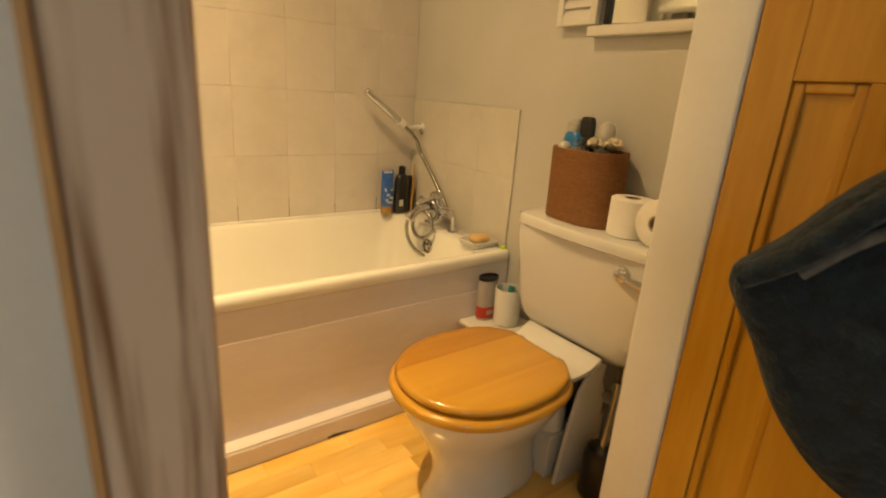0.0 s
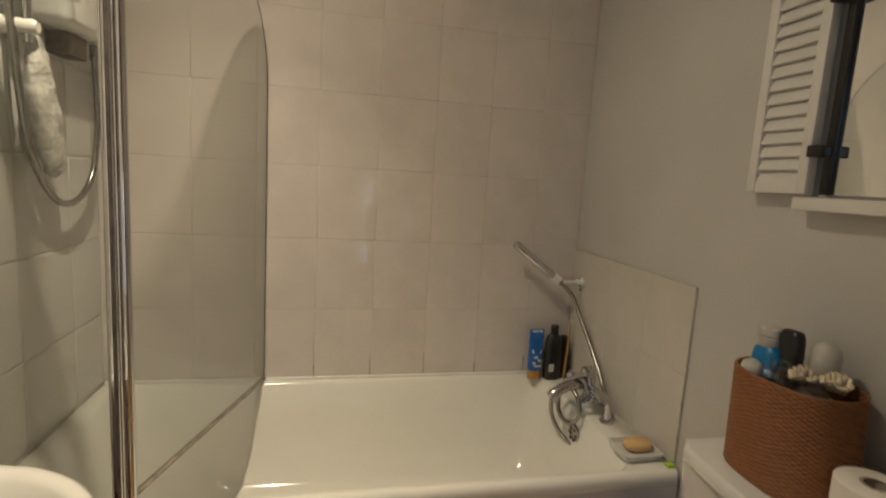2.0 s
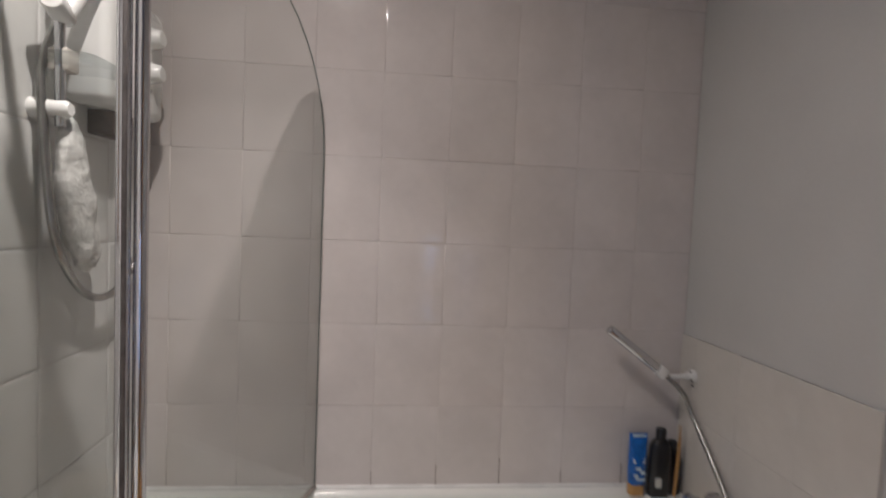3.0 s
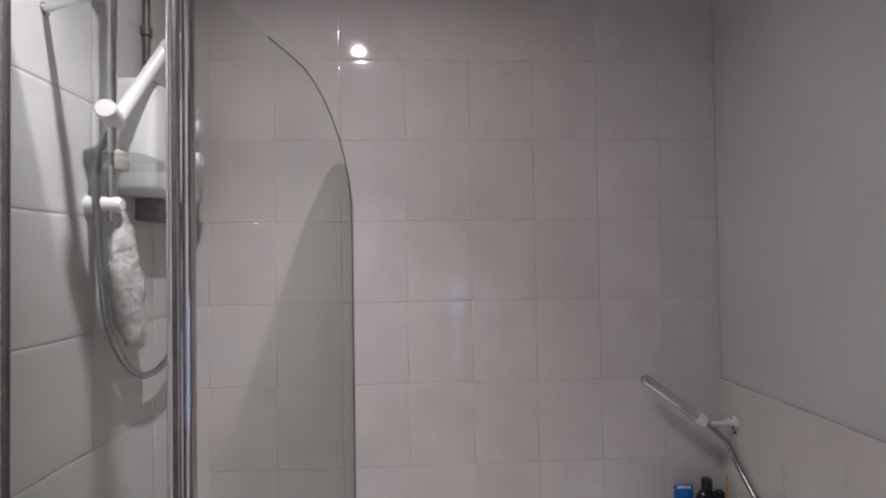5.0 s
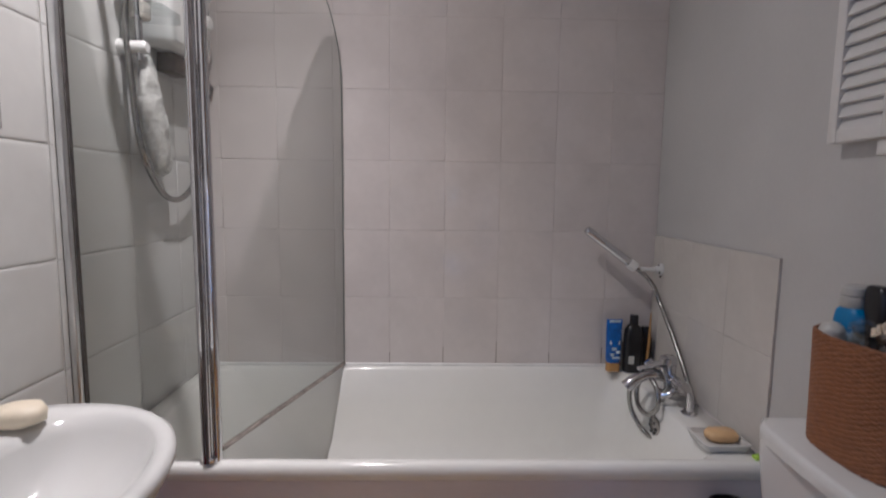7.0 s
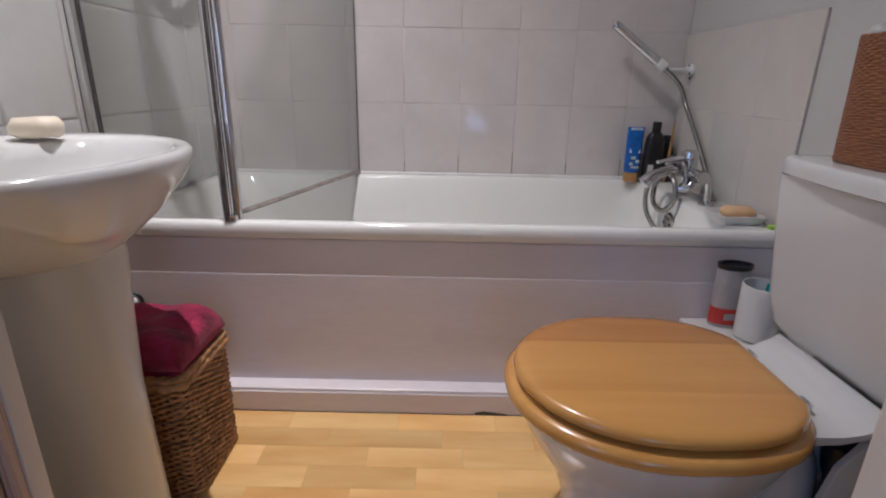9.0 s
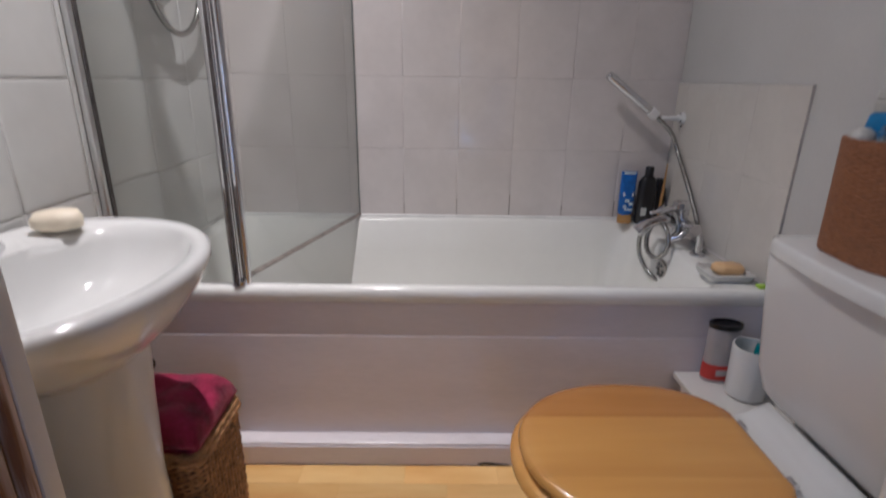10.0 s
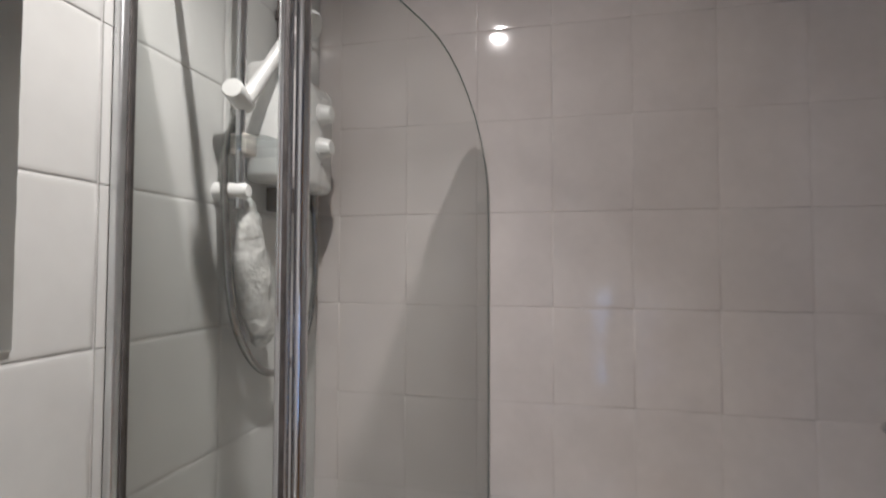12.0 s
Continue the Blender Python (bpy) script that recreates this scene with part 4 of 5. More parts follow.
bot = thing("blue_bottle", (-0.105, -1.005, CT + 0.012), "bright blue bottle with a grey translucent cap in the basket", "toiletry")
part("bottle_body", loft([rrect(-0.105 - a, -0.105 + a, -1.008 - b, -1.008 + b, CT + z, min(a, b) * 0.9) for a, b, z in ((0.020, 0.028, 0.012), (0.022, 0.031, 0.02), (0.022, 0.031, 0.222), (0.020, 0.028, 0.240), (0.016, 0.020, 0.246))]), M_BLUE_CAP, bot)
part("cap", loft([rrect(-0.105 - a, -0.105 + a, -1.005 - a, -1.005 + a, CT + z, a * 0.9) for a, z in ((0.019, 0.246), (0.0205, 0.250), (0.0205, 0.262), (0.0175, 0.265), (0.0205, 0.268), (0.0195, 0.280), (0.014, 0.285))]), M_CLOUDY, bot, "cloudy grey cap")
part("pale_band", loft([rrect(-0.1275, -0.0825, -1.0395, -0.9765, CT + z, 0.021) for z in (0.192, 0.206)]), M_PALE_PRINT, bot, "pale printed band")
bl = thing("black_comb_case", (-0.092, -1.053, CT + 0.01), "black flat-topped plastic case upright in the basket", "toiletry")
bm = loft([rrect(-0.100 - a, -0.100 + a, -1.048 - b, -1.048 + b, CT + z, a * 0.8) for a, b, z in ((0.010, 0.016, 0.02), (0.011, 0.018, 0.20), (0.013, 0.021, 0.25), (0.013, 0.021, 0.276), (0.011, 0.018, 0.287), (0.006, 0.012, 0.290))])
for v in bm.verts:
    v.co.y += 0.06 * (v.co.z - CT - 0.25)
part("case", bm, M_BLACK_PLASTIC, bl, sharp=70)
for x, y, z, r, h, m, lab in ((-0.140, -1.003, 0.168, 0.020, 0.052, M_CLOUDY, "cloudy domed bottle top in the basket"), (-0.070, -1.085, 0.200, 0.024, 0.080, M_CLOUDY, "tall cloudy white bottle in the basket"),
                              (-0.128, -1.050, 0.165, 0.022, 0.050, M_CLEAR, "clear plastic pot in the basket"), (-0.050, -1.020, 0.160, 0.020, 0.050, M_CLEAR, "clear plastic pot in the basket")):
    jb = thing("small_pot", (x, y, CT + z), lab, "toiletry")
    part("pot", lathe([(0, r * 0.8), (0.006, r), (h * 0.7, r), (h * 0.88, r * 0.82), (h, r * 0.35), (h + 0.001, 0)], (x, y, CT + z), (0.05, -0.05, 1), 20), m, jb)


def rosette(x, y, z, r, seed):
    """A rolled cloth flower of three cupped, ruffled rings."""
    fl = thing("cloth_rosette", (x, y, CT + z - 0.02), "cream rolled cloth rosette on the basket", "cloth")
    rr = random.Random(seed)
    for rad, hh, wob in ((r, 0.018, 0.16), (r * 0.68, 0.024, 0.13), (r * 0.36, 0.028, 0.10)):
        ph = rr.uniform(0, 6)
        rings = []
        for kk in range(40):
            q = 2 * math.pi * kk / 40
            w = rad * (1 + wob * math.sin(3 * q + ph) + wob * 0.5 * math.sin(7 * q + ph))
            top = hh * (0.8 + 0.3 * math.sin(4 * q + ph))
            c, s_ = math.cos(q), math.sin(q)
            rings.append([(x + (w - 0.003) * c * 0.7, y + (w - 0.003) * s_ * 0.7, CT + z - 0.016), (x + w * c, y + w * s_, CT + z), (x + (w + 0.003) * c, y + (w + 0.003) * s_, CT + z - 0.016 + top),
                          (x + (w - 0.002) * c, y + (w - 0.002) * s_, CT + z - 0.014 + top), (x + (w - 0.004) * c, y + (w - 0.004) * s_, CT + z)])
        part("petal_ring", loft(rings, False, close=True), M_CREAM, fl, sharp=180)
    return fl


for k, (x, y, z, r) in enumerate(((-0.128, -1.098, 0.226, 0.018), (-0.100, -1.140, 0.228, 0.021), (-0.075, -1.108, 0.220, 0.018))):
    rosette(x, y, z, r, k)
for k, (x, y, z, r) in enumerate(((-0.128, -1.068, 0.208, 0.024), (-0.120, -1.040, 0.204, 0.020), (-0.130, -1.125, 0.196, 0.022), (-0.085, -1.060, 0.215, 0.024), (-0.10, -1.10, 0.200, 0.026))):
    fl = thing("plastic_wrap", (x, y, CT + z - 0.02), "crumpled clear plastic bag on top of the basket", "bag")
    bm = bmesh.new()
    bmesh.ops.create_icosphere(bm, subdivisions=3, radius=r)
    bmesh.ops.translate(bm, verts=bm.verts, vec=(x, y, CT + z))
    part("wrap", jitter(jitter(bm, 0.016, 45, k + 9), 0.006, 120, k), M_WRAP, fl, sharp=25)


def toilet_roll(at, axis, label, size=0.054):
    ob = thing("toilet_roll", at, label, "toilet roll", "toilet rolls on the cistern")
    part("paper", lathe_ring(at, axis, 0.021, size, 0.10), M_PAPER, ob)
    part("core", lathe_ring(at, axis, 0.0195, 0.0208, 0.10), M_CARD, ob)
    return ob


def lathe_ring(at, axis, r0, r1, h, seg=36):
    ax = Vector(axis).normalized()
    a, b = frame_of(ax)
    prof = [(0.001, r0), (0, r0 + 0.001), (0, r1 - 0.004), (0.003, r1), (h - 0.003, r1), (h, r1 - 0.004), (h, r0 + 0.001), (h - 0.001, r0)]
    return loft([[Vector(at) + ax * hh + r * (math.cos(q) * a + math.sin(q) * b) for q in np.linspace(0, 2 * math.pi, seg + 1)[:-1]] for hh, r in prof], False, close=True)


toilet_roll((-0.105, -1.228, CT), (0, 0, 1), "white toilet roll standing on the cistern lid")
toilet_roll((-0.160, -1.335, CT + 0.0605), (1, -0.08, 0), "white toilet roll lying on its side at the cistern's end", 0.0595)

# ---- right wall: tiled patch trim, shutter, mirror and shelf ----
structure("tile_trim", box((-0.0070, -0.6745, RIM), (0.0, -0.672, 1.01), 0.001), M_TRIM, "thin metal trim at the edge of the bath-end tiles", "trim")
sh = thing("louvred_shutter", (-0.02, -0.86, 1.26), "small white louvred wooden shutter on black hinges", "shutter")
s0, s1, t0, t1 = -0.962, -0.817, 1.262, 1.69
for a, b in (((-0.034, s0, t0), (-0.012, s0 + 0.022, t1)), ((-0.034, s1 - 0.022, t0), (-0.012, s1, t1))):
    part("stile", box(a, b, 0.002), M_GLOSS, sh)
for z in (t0, t1 - 0.025):
    part("rail", box((-0.033, s0 + 0.022, z), (-0.013, s1 - 0.022, z + 0.025), 0.002), M_GLOSS, sh)
nsl = 14
for k in range(nsl):
    z = t0 + 0.038 + (t1 - t0 - 0.07) * k / (nsl - 1)
    pts = [(-0.032, 0, z - 0.017), (-0.028, 0, z - 0.019), (-0.013, 0, z + 0.015), (-0.017, 0, z + 0.017)]
    part("slat", loft([[(x, y, zz) for x, _, zz in pts] for y in (s0 + 0.022, s1 - 0.022)]), M_GLOSS, sh, smooth=False)
for z in (1.345, 1.63):
    part("hinge", box((-0.040, s0 - 0.030, z - 0.011), (-0.012, s0 + 0.004, z + 0.011), 0.002), M_BLACK_PLASTIC, sh, "black hinge")
mir = thing("wall_mirror", (-0.01, -1.14, 1.26), "frameless wall mirror with a dark edge strip above the shelf", "mirror")
part("dark_strip", box((-0.018, -0.994, 1.262), (-0.002, -0.978, 1.78), 0.001), M_BLACK_PLASTIC, mir, "black edge strip")
part("mirror_pane", box((-0.008, -1.330, 1.262), (-0.002, -0.995, 1.78), 0.001), M_MIRROR, mir, smooth=False)
shf = thing("mirror_shelf", (-0.03, -1.11, 1.23), "narrow white painted shelf under the mirror", "shelf")
part("shelf_board", box((-0.040, -1.345, 1.230), (-0.001, -0.942, 1.256), 0.003), M_GLOSS, shf)
gl = thing("glass_holder", (-0.03, -1.275, 1.26), "small waisted chrome holder on the shelf", "candlestick")
part("stem", lathe([(0, 0.016), (0.004, 0.016), (0.012, 0.010), (0.022, 0.006), (0.034, 0.012), (0.055, 0.019), (0.075, 0.020), (0.077, 0.016), (0.05, 0.012), (0.045, 0)], (-0.023, -1.305, 1.2563), (0, 0, 1), 20), M_CHROME, gl)

# ---- basin ----
BY, BZ = -1.165, 0.731
basin = thing("pedestal_basin", (-1.45, BY, 0), "white china pedestal basin", "basin")


def basin_ring(front, half, z, back=-1.653, n=48, by=BY, cx=-1.50):
    """A bowl outline: flat on the wall side, an oval towards the room."""
    pts = []
    for k in range(n):
        t = 2 * math.pi * k / n
        c, s = math.cos(t), math.sin(t)
        if c >= 0:
            pts.append((cx + (front - 0.012 - cx) * abs(c) ** 0.96, by + half * math.copysign(abs(s) ** 0.92, s), z))
        else:
            pts.append((cx - (cx - back) * abs(c) ** (0.55 if cx == -1.50 else 0.85), by + half * math.copysign(abs(s) ** (0.5 if cx == -1.50 else 0.85), s) * (1 - 0.06 * abs(c)), z))
    return pts


rr = [basin_ring(-1.345, 0.095, 0.574, -1.60), basin_ring(-1.31, 0.15, 0.594), basin_ring(-1.262, 0.225, 0.640), basin_ring(-1.232, 0.280, 0.685), basin_ring(-1.217, 0.302, 0.716),
      basin_ring(-1.218, 0.303, 0.728), basin_ring(-1.227, 0.297, 0.733), basin_ring(-1.245, 0.278, 0.731)]
inner = [(-1.252, 0.258, 0.724, -1.566), (-1.262, 0.247, 0.700, -1.562), (-1.282, 0.224, 0.665, -1.555), (-1.320, 0.180, 0.633, -1.545), (-1.370, 0.110, 0.613, -1.52), (-1.408, 0.034, 0.606, -1.486)]
part("bowl", loft(rr + [basin_ring(f, h, z, b, cx=-1.462) for f, h, z, b in inner]), M_CHINA, basin, sharp=75)
part("pedestal", loft([rrect(-1.54 - o, -1.335 + f, BY - 0.085 - o, BY + 0.085 + o, z, 0.08 + o * 0.5, 8) for z, o, f in ((0, 0.006, 0.008), (0.03, 0.004, 0.006), (0.15, 0.0, 0.004), (0.35, -0.004, 0.0), (0.50, 0.002, 0.006), (0.572, 0.006, 0.010), (0.600, 0.006, 0.010))]), M_CHINA, basin, sharp=60)
part("waste", lathe([(0, 0.030), (0.003, 0.030), (0.004, 0.024), (0.001, 0.015), (0.001, 0)], (-1.452, -1.18, 0.606)), M_CHROME, basin)
part("plug_hole", lathe([(0, 0.021), (0.0045, 0.021)], (-1.452, -1.18, 0.606)), M_BLACK_PLASTIC, basin, "dark plug hole")
tap = thing("basin_tap", (-1.60, -1.165, BZ), "small chrome tap on the china basin", "tap")
part("tap_base", lathe([(0, 0.026), (0.008, 0.024), (0.05, 0.020), (0.06, 0.022), (0.08, 0.018)], (-1.60, -1.165, BZ)), M_CHROME, tap)
part("spout", tube(smooth_path([(-1.60, -1.165, BZ + 0.04), (-1.55, -1.165, BZ + 0.055), (-1.50, -1.165, BZ + 0.03)], 6), 0.012, 14), M_CHROME, tap)
s2 = thing("basin_soap", (-1.565, -0.955, BZ), "worn cream bar of soap on the basin rim", "soap")
part("bar", jitter(loft([rrect(-1.565 - a, -1.565 + a, -0.958 - b, -0.958 + b, BZ + z, b * 0.85) for a, b, z in ((0.030, 0.024, 0.002), (0.040, 0.032, 0.008), (0.041, 0.033, 0.024), (0.033, 0.025, 0.036))]), 0.005, 30, 2), M_SOAP, s2, sharp=80)

# left wall mirror
lm = thing("side_mirror", (XL, -1.13, 1.26), "flat mirror set among the white tiles above the basin", "mirror")
part("mirror_pane", box((XL + 0.0012, -1.45, 1.265), (XL + 0.012, -0.842, 2.0), 0.002), M_MIRROR, lm, smooth=False)

# ---- hamper and towel ----
hx0, hx1, hy0, hy1, hh = -1.62, -1.328, -1.050, -0.845, 0.275
hm = thing("seagrass_hamper", ((hx0 + hx1) / 2, (hy0 + hy1) / 2, 0), "square woven seagrass basket in the corner by the bath", "basket")
# Dark core fills the hamper so that gaps in the weave look shaded.
part("liner", loft([rrect(hx0 + 0.008, hx1 - 0.008, hy0 + 0.008, hy1 - 0.008, z, 0.02) for z in (0.002, hh - 0.01)]), M_GREY_PIPE, hm, "dark core painting the shade between the coils")
rows = 42
for k in range(rows):
    z = 0.010 + (hh - 0.02) * k / (rows - 1)
    base = rrect(hx0, hx1, hy0, hy1, z, 0.022, 3)
    P = [Vector(p) for p in base]
    dense = []
    for i in range(len(P)):
        seglen = (P[(i + 1) % len(P)] - P[i]).length
        m = max(1, int(seglen / 0.0046))
        dense += [P[i].lerp(P[(i + 1) % len(P)], j / m) for j in range(m)]
    n = len(dense)
    rings = []
    for i in range(n):
        dd = (dense[(i + 1) % n] - dense[i - 1]).normalized()
        side = dd.cross(Vector((0, 0, 1)))
        off = 0.0032 * math.sin(i * 0.95 + math.pi * (k % 2))
        r = 0.0037 * (0.85 + 0.25 * math.sin(i * 1.8 + k * 1.3))
        rings.append([dense[i] + side * off + r * (math.cos(q) * side + math.sin(q) * Vector((0, 0, 1))) for q in np.linspace(0, 2 * math.pi, 7)[:-1]])
    part("coil", loft(rings, False, close=True), M_SEAGRASS, hm, sharp=180)
for zz, oo in ((hh, 0.004), (hh + 0.014, 0.001)):
    P = [Vector(p) for p in rrect(hx0 - oo, hx1 + oo, hy0 - oo, hy1 + oo, zz, 0.024, 5)]
    dense = []
    for i in range(len(P)):
        m = max(1, int((P[(i + 1) % len(P)] - P[i]).length / 0.006))
        dense += [P[i].lerp(P[(i + 1) % len(P)], j / m) for j in range(m)]
    n = len(dense)
    rings = []
    for i in range(n):
        dd = (dense[(i + 1) % n] - dense[i - 1]).normalized()
        side = dd.cross(Vector((0, 0, 1)))
        rings.append([dense[i] + 0.0085 * (1 + 0.2 * math.sin(i * 1.3)) * (math.cos(q) * side + math.sin(q) * Vector((0, 0, 1))) for q in np.linspace(0, 2 * math.pi, 8)[:-1]])
    part("braided_rim", loft(rings, False, close=True), M_SEAGRASS, hm, sharp=180)
tw = thing("folded_towel", (-1.47, -0.95, hh + 0.02), "plum red towel folded on top of the seagrass basket", "towel")


def cushion(x0, x1, y0, y1, z0, z1, seed, n=60):
    """A soft slab of cloth with a rounded, uneven top."""
    bm = bmesh.new()
    top, bot = [], []
    for j in range(n + 1):
        for i in range(n + 1):
            u, w = i / n, j / n
            e = (1 - (2 * u - 1) ** 12) * (1 - (2 * w - 1) ** 12)
            x, y = x0 + (x1 - x0) * u, y0 + (y1 - y0) * w
            f = noise.noise(Vector((x * 14, y * 14, seed)))
            top.append(bm.verts.new((x, y, z0 + (z1 - z0) * (0.25 + 0.75 * e ** 0.5) + 0.016 * f + 0.0018 * noise.noise(Vector((x * 160, y * 160, seed))))))
            bot.append(bm.verts.new((x, y, z0)))
    for j in range(n):
        for i in range(n):
            a, b, c, dd2 = j * (n + 1) + i, j * (n + 1) + i + 1, (j + 1) * (n + 1) + i + 1, (j + 1) * (n + 1) + i
            bm.faces.new((top[a], top[b], top[c], top[dd2]))
            bm.faces.new((bot[dd2], bot[c], bot[b], bot[a]))
    rim = [k for k in range(n + 1)] + [k * (n + 1) + n for k in range(1, n + 1)] + [n * (n + 1) + k for k in range(n - 1, -1, -1)] + [k * (n + 1) for k in range(n - 1, 0, -1)]
    for a, b in zip(rim, rim[1:] + rim[:1]):
        bm.faces.new((bot[a], bot[b], top[b], top[a]))
    return bm


part("upper_fold", cushion(-1.612, -1.322, -1.050, -0.852, hh + 0.034, hh + 0.088, 3.0), M_TOWEL, tw, sharp=180)
part("lower_fold", cushion(-1.612, -1.330, -1.044, -0.854, hh + 0.010, hh + 0.046, 7.0), M_TOWEL, tw, sharp=180)
kb = thing("panel_fitting", (-1.62, -0.70, 0.26), "small white peg with a black ring beside the bath panel", "fitting")
part("peg", lathe([(0, 0.016), (0.02, 0.016), (0.024, 0.012)], (-1.618, -0.7005, 0.295), (0, -1, 0)), M_WHITE_PLASTIC, kb)
part("ring", loft([[Vector((-1.618, -0.71, 0.295)) + (0.024 + 0.004 * math.cos(q)) * Vector((math.cos(w), 0, math.sin(w))) + Vector((0, 0.004 * math.sin(q), 0)) for q in np.linspace(0, 2 * math.pi, 9)[:-1]] for w in np.linspace(0, 2 * math.pi, 25)[:-1]], False, close=True), M_BLACK_PLASTIC, kb)

# ---- pine door, opened into the hall ----
door = tagged(new("door"), "varnished pine panelled door standing open", "door", "", "structure")
DX, DY0 = -0.425, -1.587
DW = 0.76
door.location = (DX, DY0, 0)


def door_box(name, y0, y1, z0, z1, dx=0.0, label="", bevel=0.002):
    return part(name, box((DX + dx, DY0 - y1, z0), (DX + 0.035 - dx, DY0 - y0, z1), bevel), M_PINE, door, label, False)


door_box("stile", 0, 0.063, 0.006, 1.985)
door_box("stile", DW - 0.095, DW, 0.006, 1.985)
door_box("rail", 0.063, DW - 0.095, 0.006, 0.22)
door_box("rail", 0.063, DW - 0.095, 1.10, 1.24)
door_box("rail", 0.063, DW - 0.095, 1.88, 1.985)
door_box("muntin", 0.155, 0.42, 0.22, 1.10)
door_box("muntin", 0.155, 0.42, 1.24, 1.88)
for ya, yb in ((0.063, 0.155), (0.42, 0.665)):
    for za, zb in ((0.22, 1.10), (1.24, 1.88)):
        door_box("panel", ya, yb, za, zb, 0.012, "recessed pine panel", 0.0)
        for q in ((ya, ya + 0.016, za, zb), (yb - 0.016, yb, za, zb), (ya + 0.016, yb - 0.016, za, za + 0.016), (ya + 0.016, yb - 0.016, zb - 0.016, zb)):
            door_box("moulding", *q, 0.004, "", 0.004)

# knitted garment, outlined and placed to fit the opening camera view
coat = thing("knitted_garment", (-0.52, -1.86, 1.0), "dark navy knitted garment with pale lining, fitted to the camera's view", "clothing")
GP, GD, GN = Vector((-0.712, -1.72, 0)), Vector((0.406, -0.914, 0)), Vector((0.914, 0.406, 0))
go = [(0.064, 0.811), (0.040, 0.850), (0.027, 0.880), (0.045, 0.905), (0.075, 0.938), (0.121, 0.997), (0.20, 1.07), (0.25, 1.20), (0.27, 1.31), (0.32, 1.31), (0.35, 1.15),
      (0.37, 0.95), (0.36, 0.70), (0.33, 0.60), (0.27, 0.605), (0.211, 0.645), (0.152, 0.682), (0.100, 0.741)]
gs2 = smooth_path([(a, b, 0) for a, b in go + go[:1]], 5)[:-1]
gc0 = Vector((0.20, 0.85, 0))
layers = []
for sc, dep in ((0.86, -0.028), (0.96, -0.020), (1.0, 0.0), (0.99, 0.04), (0.93, 0.06), (0.80, 0.066)):
    layers.append([GP + GD * (gc0.x + (q.x - gc0.x) * sc) + GN * (dep + 0.006 * noise.noise(q * 20)) + Vector((0, 0, gc0.y + (q.y - gc0.y) * sc)) for q in gs2])
part("wool", loft(layers), M_KNIT, coat, sharp=180)


def gp(a, z, dep):
    return GP + GD * a + GN * dep + Vector((0, 0, z))


part("ribbed_edge", tube(smooth_path([gp(0.036, 0.888, -0.022), gp(0.08, 0.925, -0.032), (gp(0.13, 0.985, -0.035)), gp(0.20, 1.05, -0.035), gp(0.26, 1.16, -0.03)], 6), 0.013, 12), M_KNIT, coat, "ribbed black edge")
part("lining", tube(smooth_path([gp(0.085, 0.905, -0.030), gp(0.12, 0.945, -0.034), gp(0.17, 0.985, -0.034), gp(0.22, 1.03, -0.03)], 5), 0.006, 12), M_LINING, coat, "pale grey lining")
# Unseen hook, added to tie the garment to the door.
part("hook", tube(smooth_path([(DX - 0.001, -1.99, 1.36), (DX - 0.05, -1.99, 1.35), (DX - 0.10, -1.985, 1.30), (DX - 0.115, -1.985, 1.325)], 5), 0.004, 10), M_BRASS, coat, "unseen brass hook added for the garment")


# ---- tiles ----
TILE_CACHE = {}
LEFT_DROP = 0.020


def tile_mesh(w, h, mat, axis, edge):
    key = (round(w, 4), round(h, 4), mat.name, axis)
    if key not in TILE_CACHE:
        rings = []
        for inset, y in ((0.0, 0.0065), (0.0, edge), (edge * 0.35, edge * 0.35), (edge, edge * 0.12), (edge * 3, edge * 0.02), (0.014, 0.0)):
            a, b = w / 2 - min(inset, w * 0.3), h / 2 - min(inset, h * 0.3)
            rings.append([(-a, y, -b), (a, y, -b), (a, y, b), (-a, y, b)])
        bm = loft(rings)
        bmesh.ops.recalc_face_normals(bm, faces=bm.faces)
        if axis == "x":
            bmesh.ops.rotate(bm, verts=bm.verts, matrix=Matrix.Rotation(radians(90), 3, "Z"))
        if axis == "-x":
            bmesh.ops.rotate(bm, verts=bm.verts, matrix=Matrix.Rotation(radians(-90), 3, "Z"))
        me = bpy.data.meshes.new("tile")
        bm.to_mesh(me)
        bm.free()
        me.materials.append(mat)
        me.shade_smooth()
        TILE_CACHE[key] = me
    return TILE_CACHE[key]


def lay(parent, a0, a1, cuts, z0, z1, place, mat, axis, gap=0.0014, edge=0.0011, drop=0.0):
    """Tiles between the column cuts from a0 to a1 and the row lines from z0 to z1."""
    cols = [a0] + [c for c in sorted(cuts) if a0 + 0.012 < c < a1 - 0.012] + [a1]
    zs = [z0] + [z for z in [RIM + 0.008 - drop + 0.25 * k for k in range(-2, 9)] if z0 + 0.01 < z < z1 - 0.01] + [z1]
    for ca, cb in zip(cols, cols[1:]):
        for za, zb in zip(zs, zs[1:]):
            ob = new("tile", tile_mesh(cb - ca - gap, zb - za - gap * 0.6, mat, axis, edge))
            ob.parent = parent
            ob.matrix_parent_inverse = Matrix.Identity(4)
            p = Vector(place((ca + cb) / 2)) + Vector((0, 0, (za + zb) / 2))
            tilt = noise.noise(Vector((ca * 31, za * 17, 3.0)))
            ob.location = p - parent.location
            ob.rotation_euler = (0.0018 * tilt, 0, 0.002 * noise.noise(Vector((za * 23, ca * 11, 8.0))))


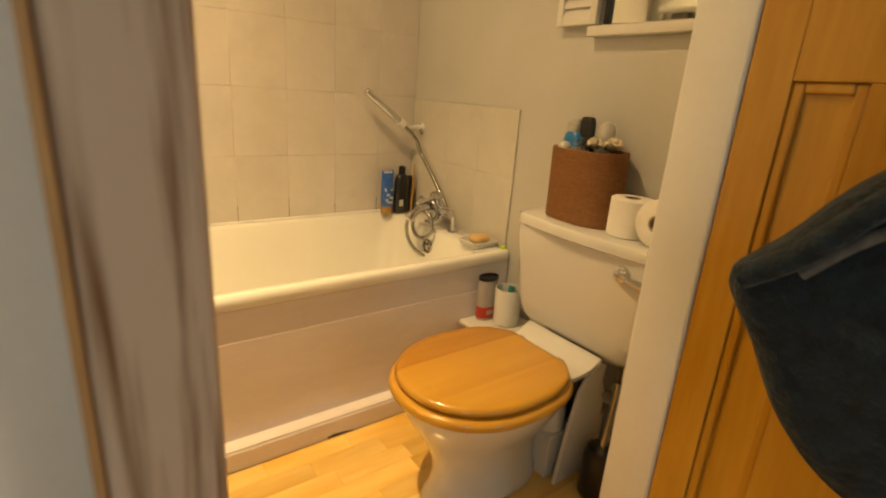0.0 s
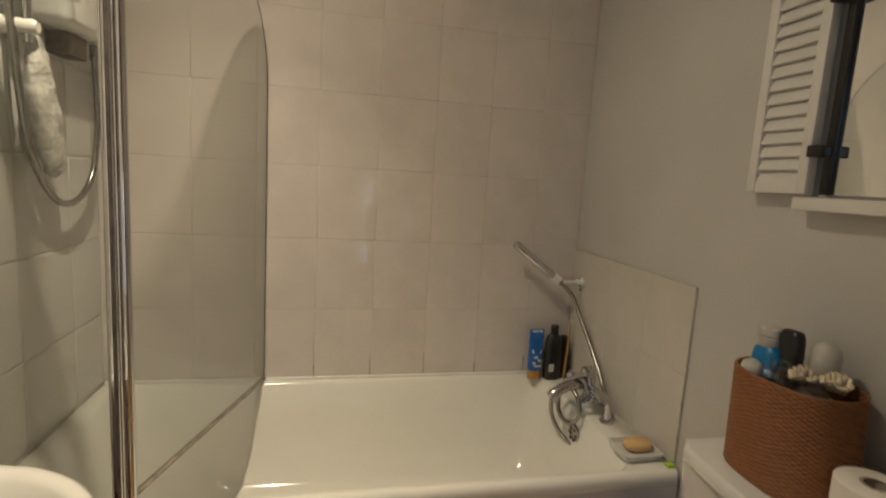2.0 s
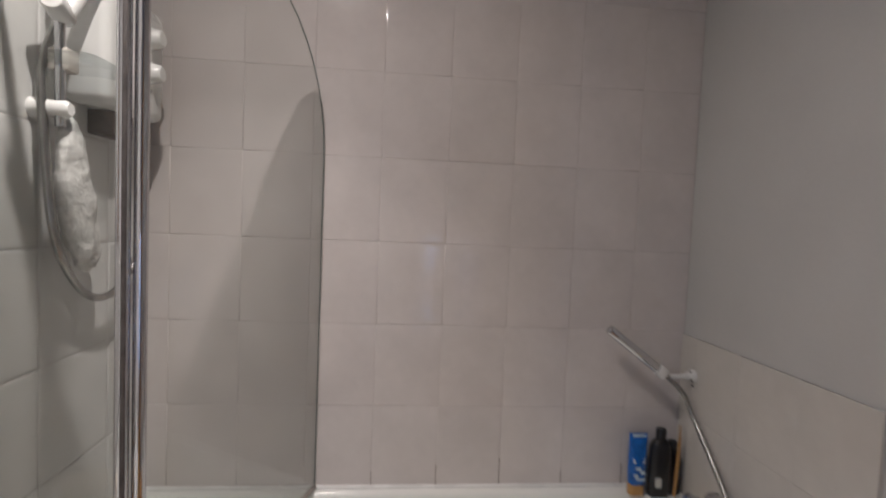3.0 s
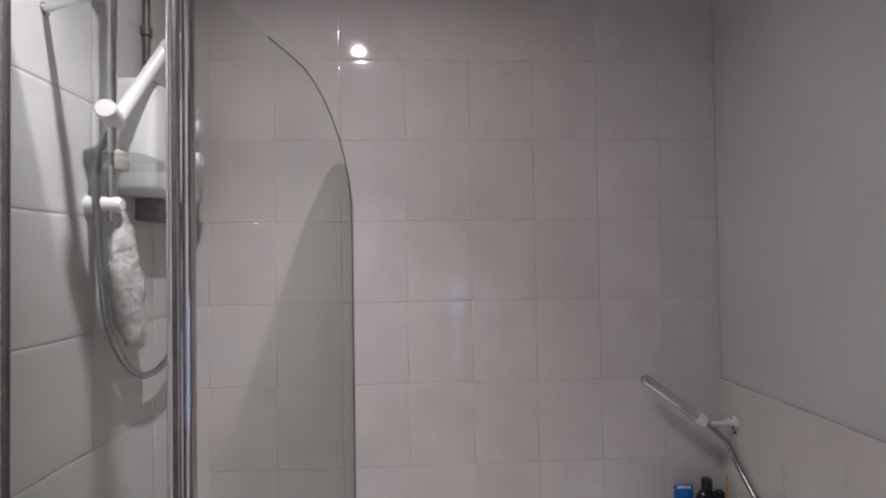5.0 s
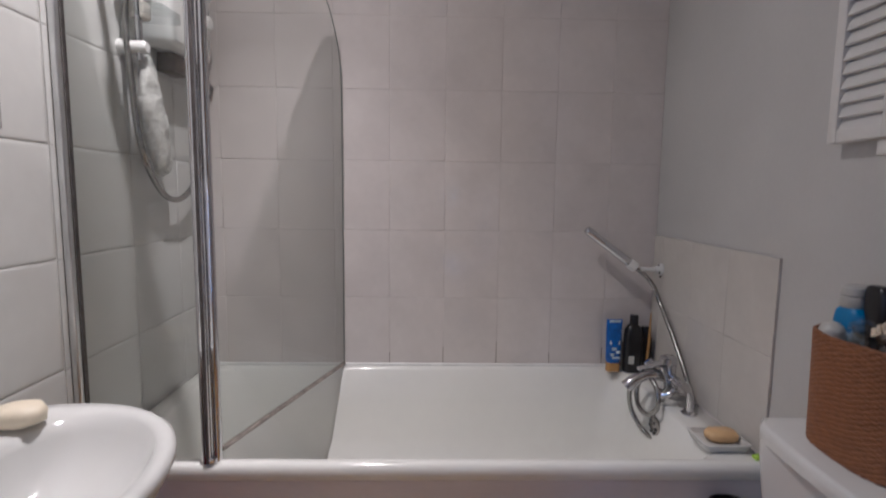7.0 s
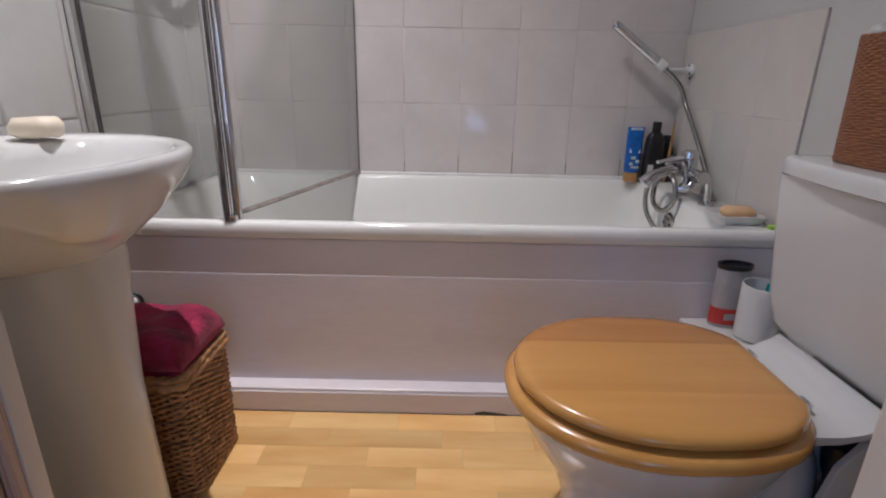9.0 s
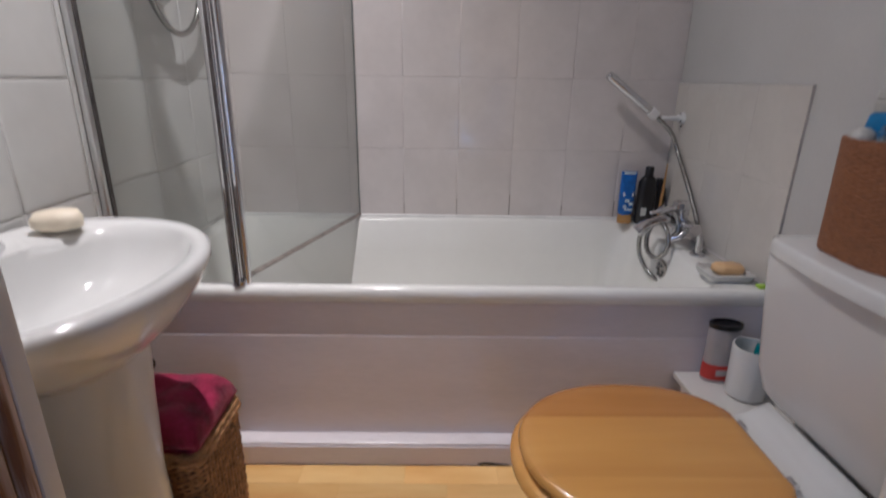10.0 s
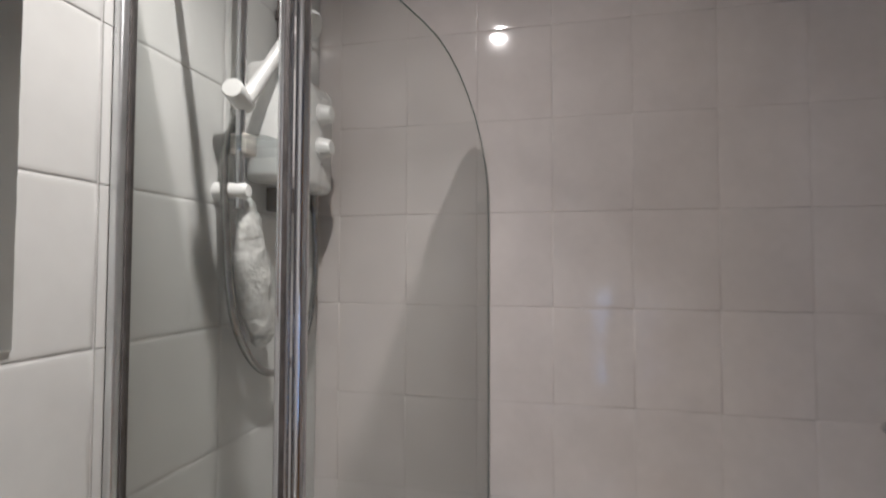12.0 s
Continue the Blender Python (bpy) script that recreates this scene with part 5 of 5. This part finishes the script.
lay(wall_back, XL + 0.007, -0.0005, [-0.984 + 0.2 * k for k in range(-4, 6)], RIM + 0.008, H - 0.002, lambda a: (a, 0.0005, 0), M_TILE, "y")
lay(wall_left, -0.680, -0.001, [-0.18, -0.43], RIM + 0.008, H - 0.002, lambda a: (XL + 0.0065, a, 0), M_TILE_WHITE, "x", 0.0024, 0.0030, LEFT_DROP)
lay(wall_left, YF, -0.722, [-0.922, -1.122, -1.322], RIM + 0.008, H - 0.002, lambda a: (XL + 0.0072, a, 0), M_TILE_WHITE, "x", 0.0024, 0.0030, LEFT_DROP)
lay(wall_right, -0.672, -0.001, [-0.472, -0.272, -0.072], RIM + 0.008, 1.010, lambda a: (-0.0065, a, 0), M_TILE_CREAM, "-x", 0.0006, 0.0008)
# rounded edge tiles beside the screen
zs = [RIM + 0.008] + [RIM + 0.008 - LEFT_DROP + 0.25 * k for k in range(1, 8)] + [H - 0.002]
for za, zb in zip(zs, zs[1:]):
    prof = [(XL, -0.7205)] + [(XL + 0.0085 * math.cos(q) ** 0.7, -0.7205 + 0.036 * math.sin(q)) for q in np.linspace(0, math.pi / 2 - 0.01, 8)] + [(XL, -0.6845)]
    part("edge_tile", loft([[(x, y, z) for x, y in prof] for z in (za + 0.001, zb - 0.001)]), M_TILE_WHITE, wall_left, sharp=50)
# dark stained joints just above the rim
bm = bmesh.new()
for k in range(5):
    box((-0.9852 + 0.2 * k, -0.0004, RIM + 0.006), (-0.9828 + 0.2 * k, 0.003, RIM + 0.05 + 0.02 * (k % 3)), bm=bm)
part("stained_joint", bm, M_GROUT_DARK, wall_back, "mould-stained foot of the tile joints", False)

# ---- floor blocks ----
fr = random.Random(11)
BLOCK_CACHE = {}
KNOWN_JOINTS = {0: (-1.215, -0.938), 1: (-1.105, -0.825), 2: (-1.0, -0.775), 3: (-1.13, -0.882), 4: (-1.022, -0.702)}
y = -0.744
row = 0
while y > YF - 0.12:
    start = -1.10 + fr.uniform(0, 0.28)
    joints = list(KNOWN_JOINTS.get(row, (start, start + 0.28)))
    while joints[0] > XL:
        joints.insert(0, joints[0] - fr.choice((0.225, 0.25, 0.28, 0.32)))
    while joints[-1] < 0.0:
        joints.append(joints[-1] + fr.choice((0.225, 0.25, 0.28, 0.32)))
    for x, x_next in zip(joints, joints[1:]):
        a, b = max(x, XL), min(x_next, 0.0)
        if b - a > 0.02:
            key = round(b - a, 3)
            if key not in BLOCK_CACHE:
                bm = box((-(b - a) / 2 + 0.0001, -0.0327, -0.008), ((b - a) / 2 - 0.0001, 0.0327, 0.0), 0.0002, 1)
                me = bpy.data.meshes.new("wood_block")
                bm.to_mesh(me)
                bm.free()
                me.materials.append(M_OAK)
                BLOCK_CACHE[key] = me
            ob = new("wood_block", BLOCK_CACHE[key])
            ob.parent = floor
            ob.location = Vector(((a + b) / 2, y - 0.0328, 0.0)) - floor.location
    y -= 0.0656
    row += 1
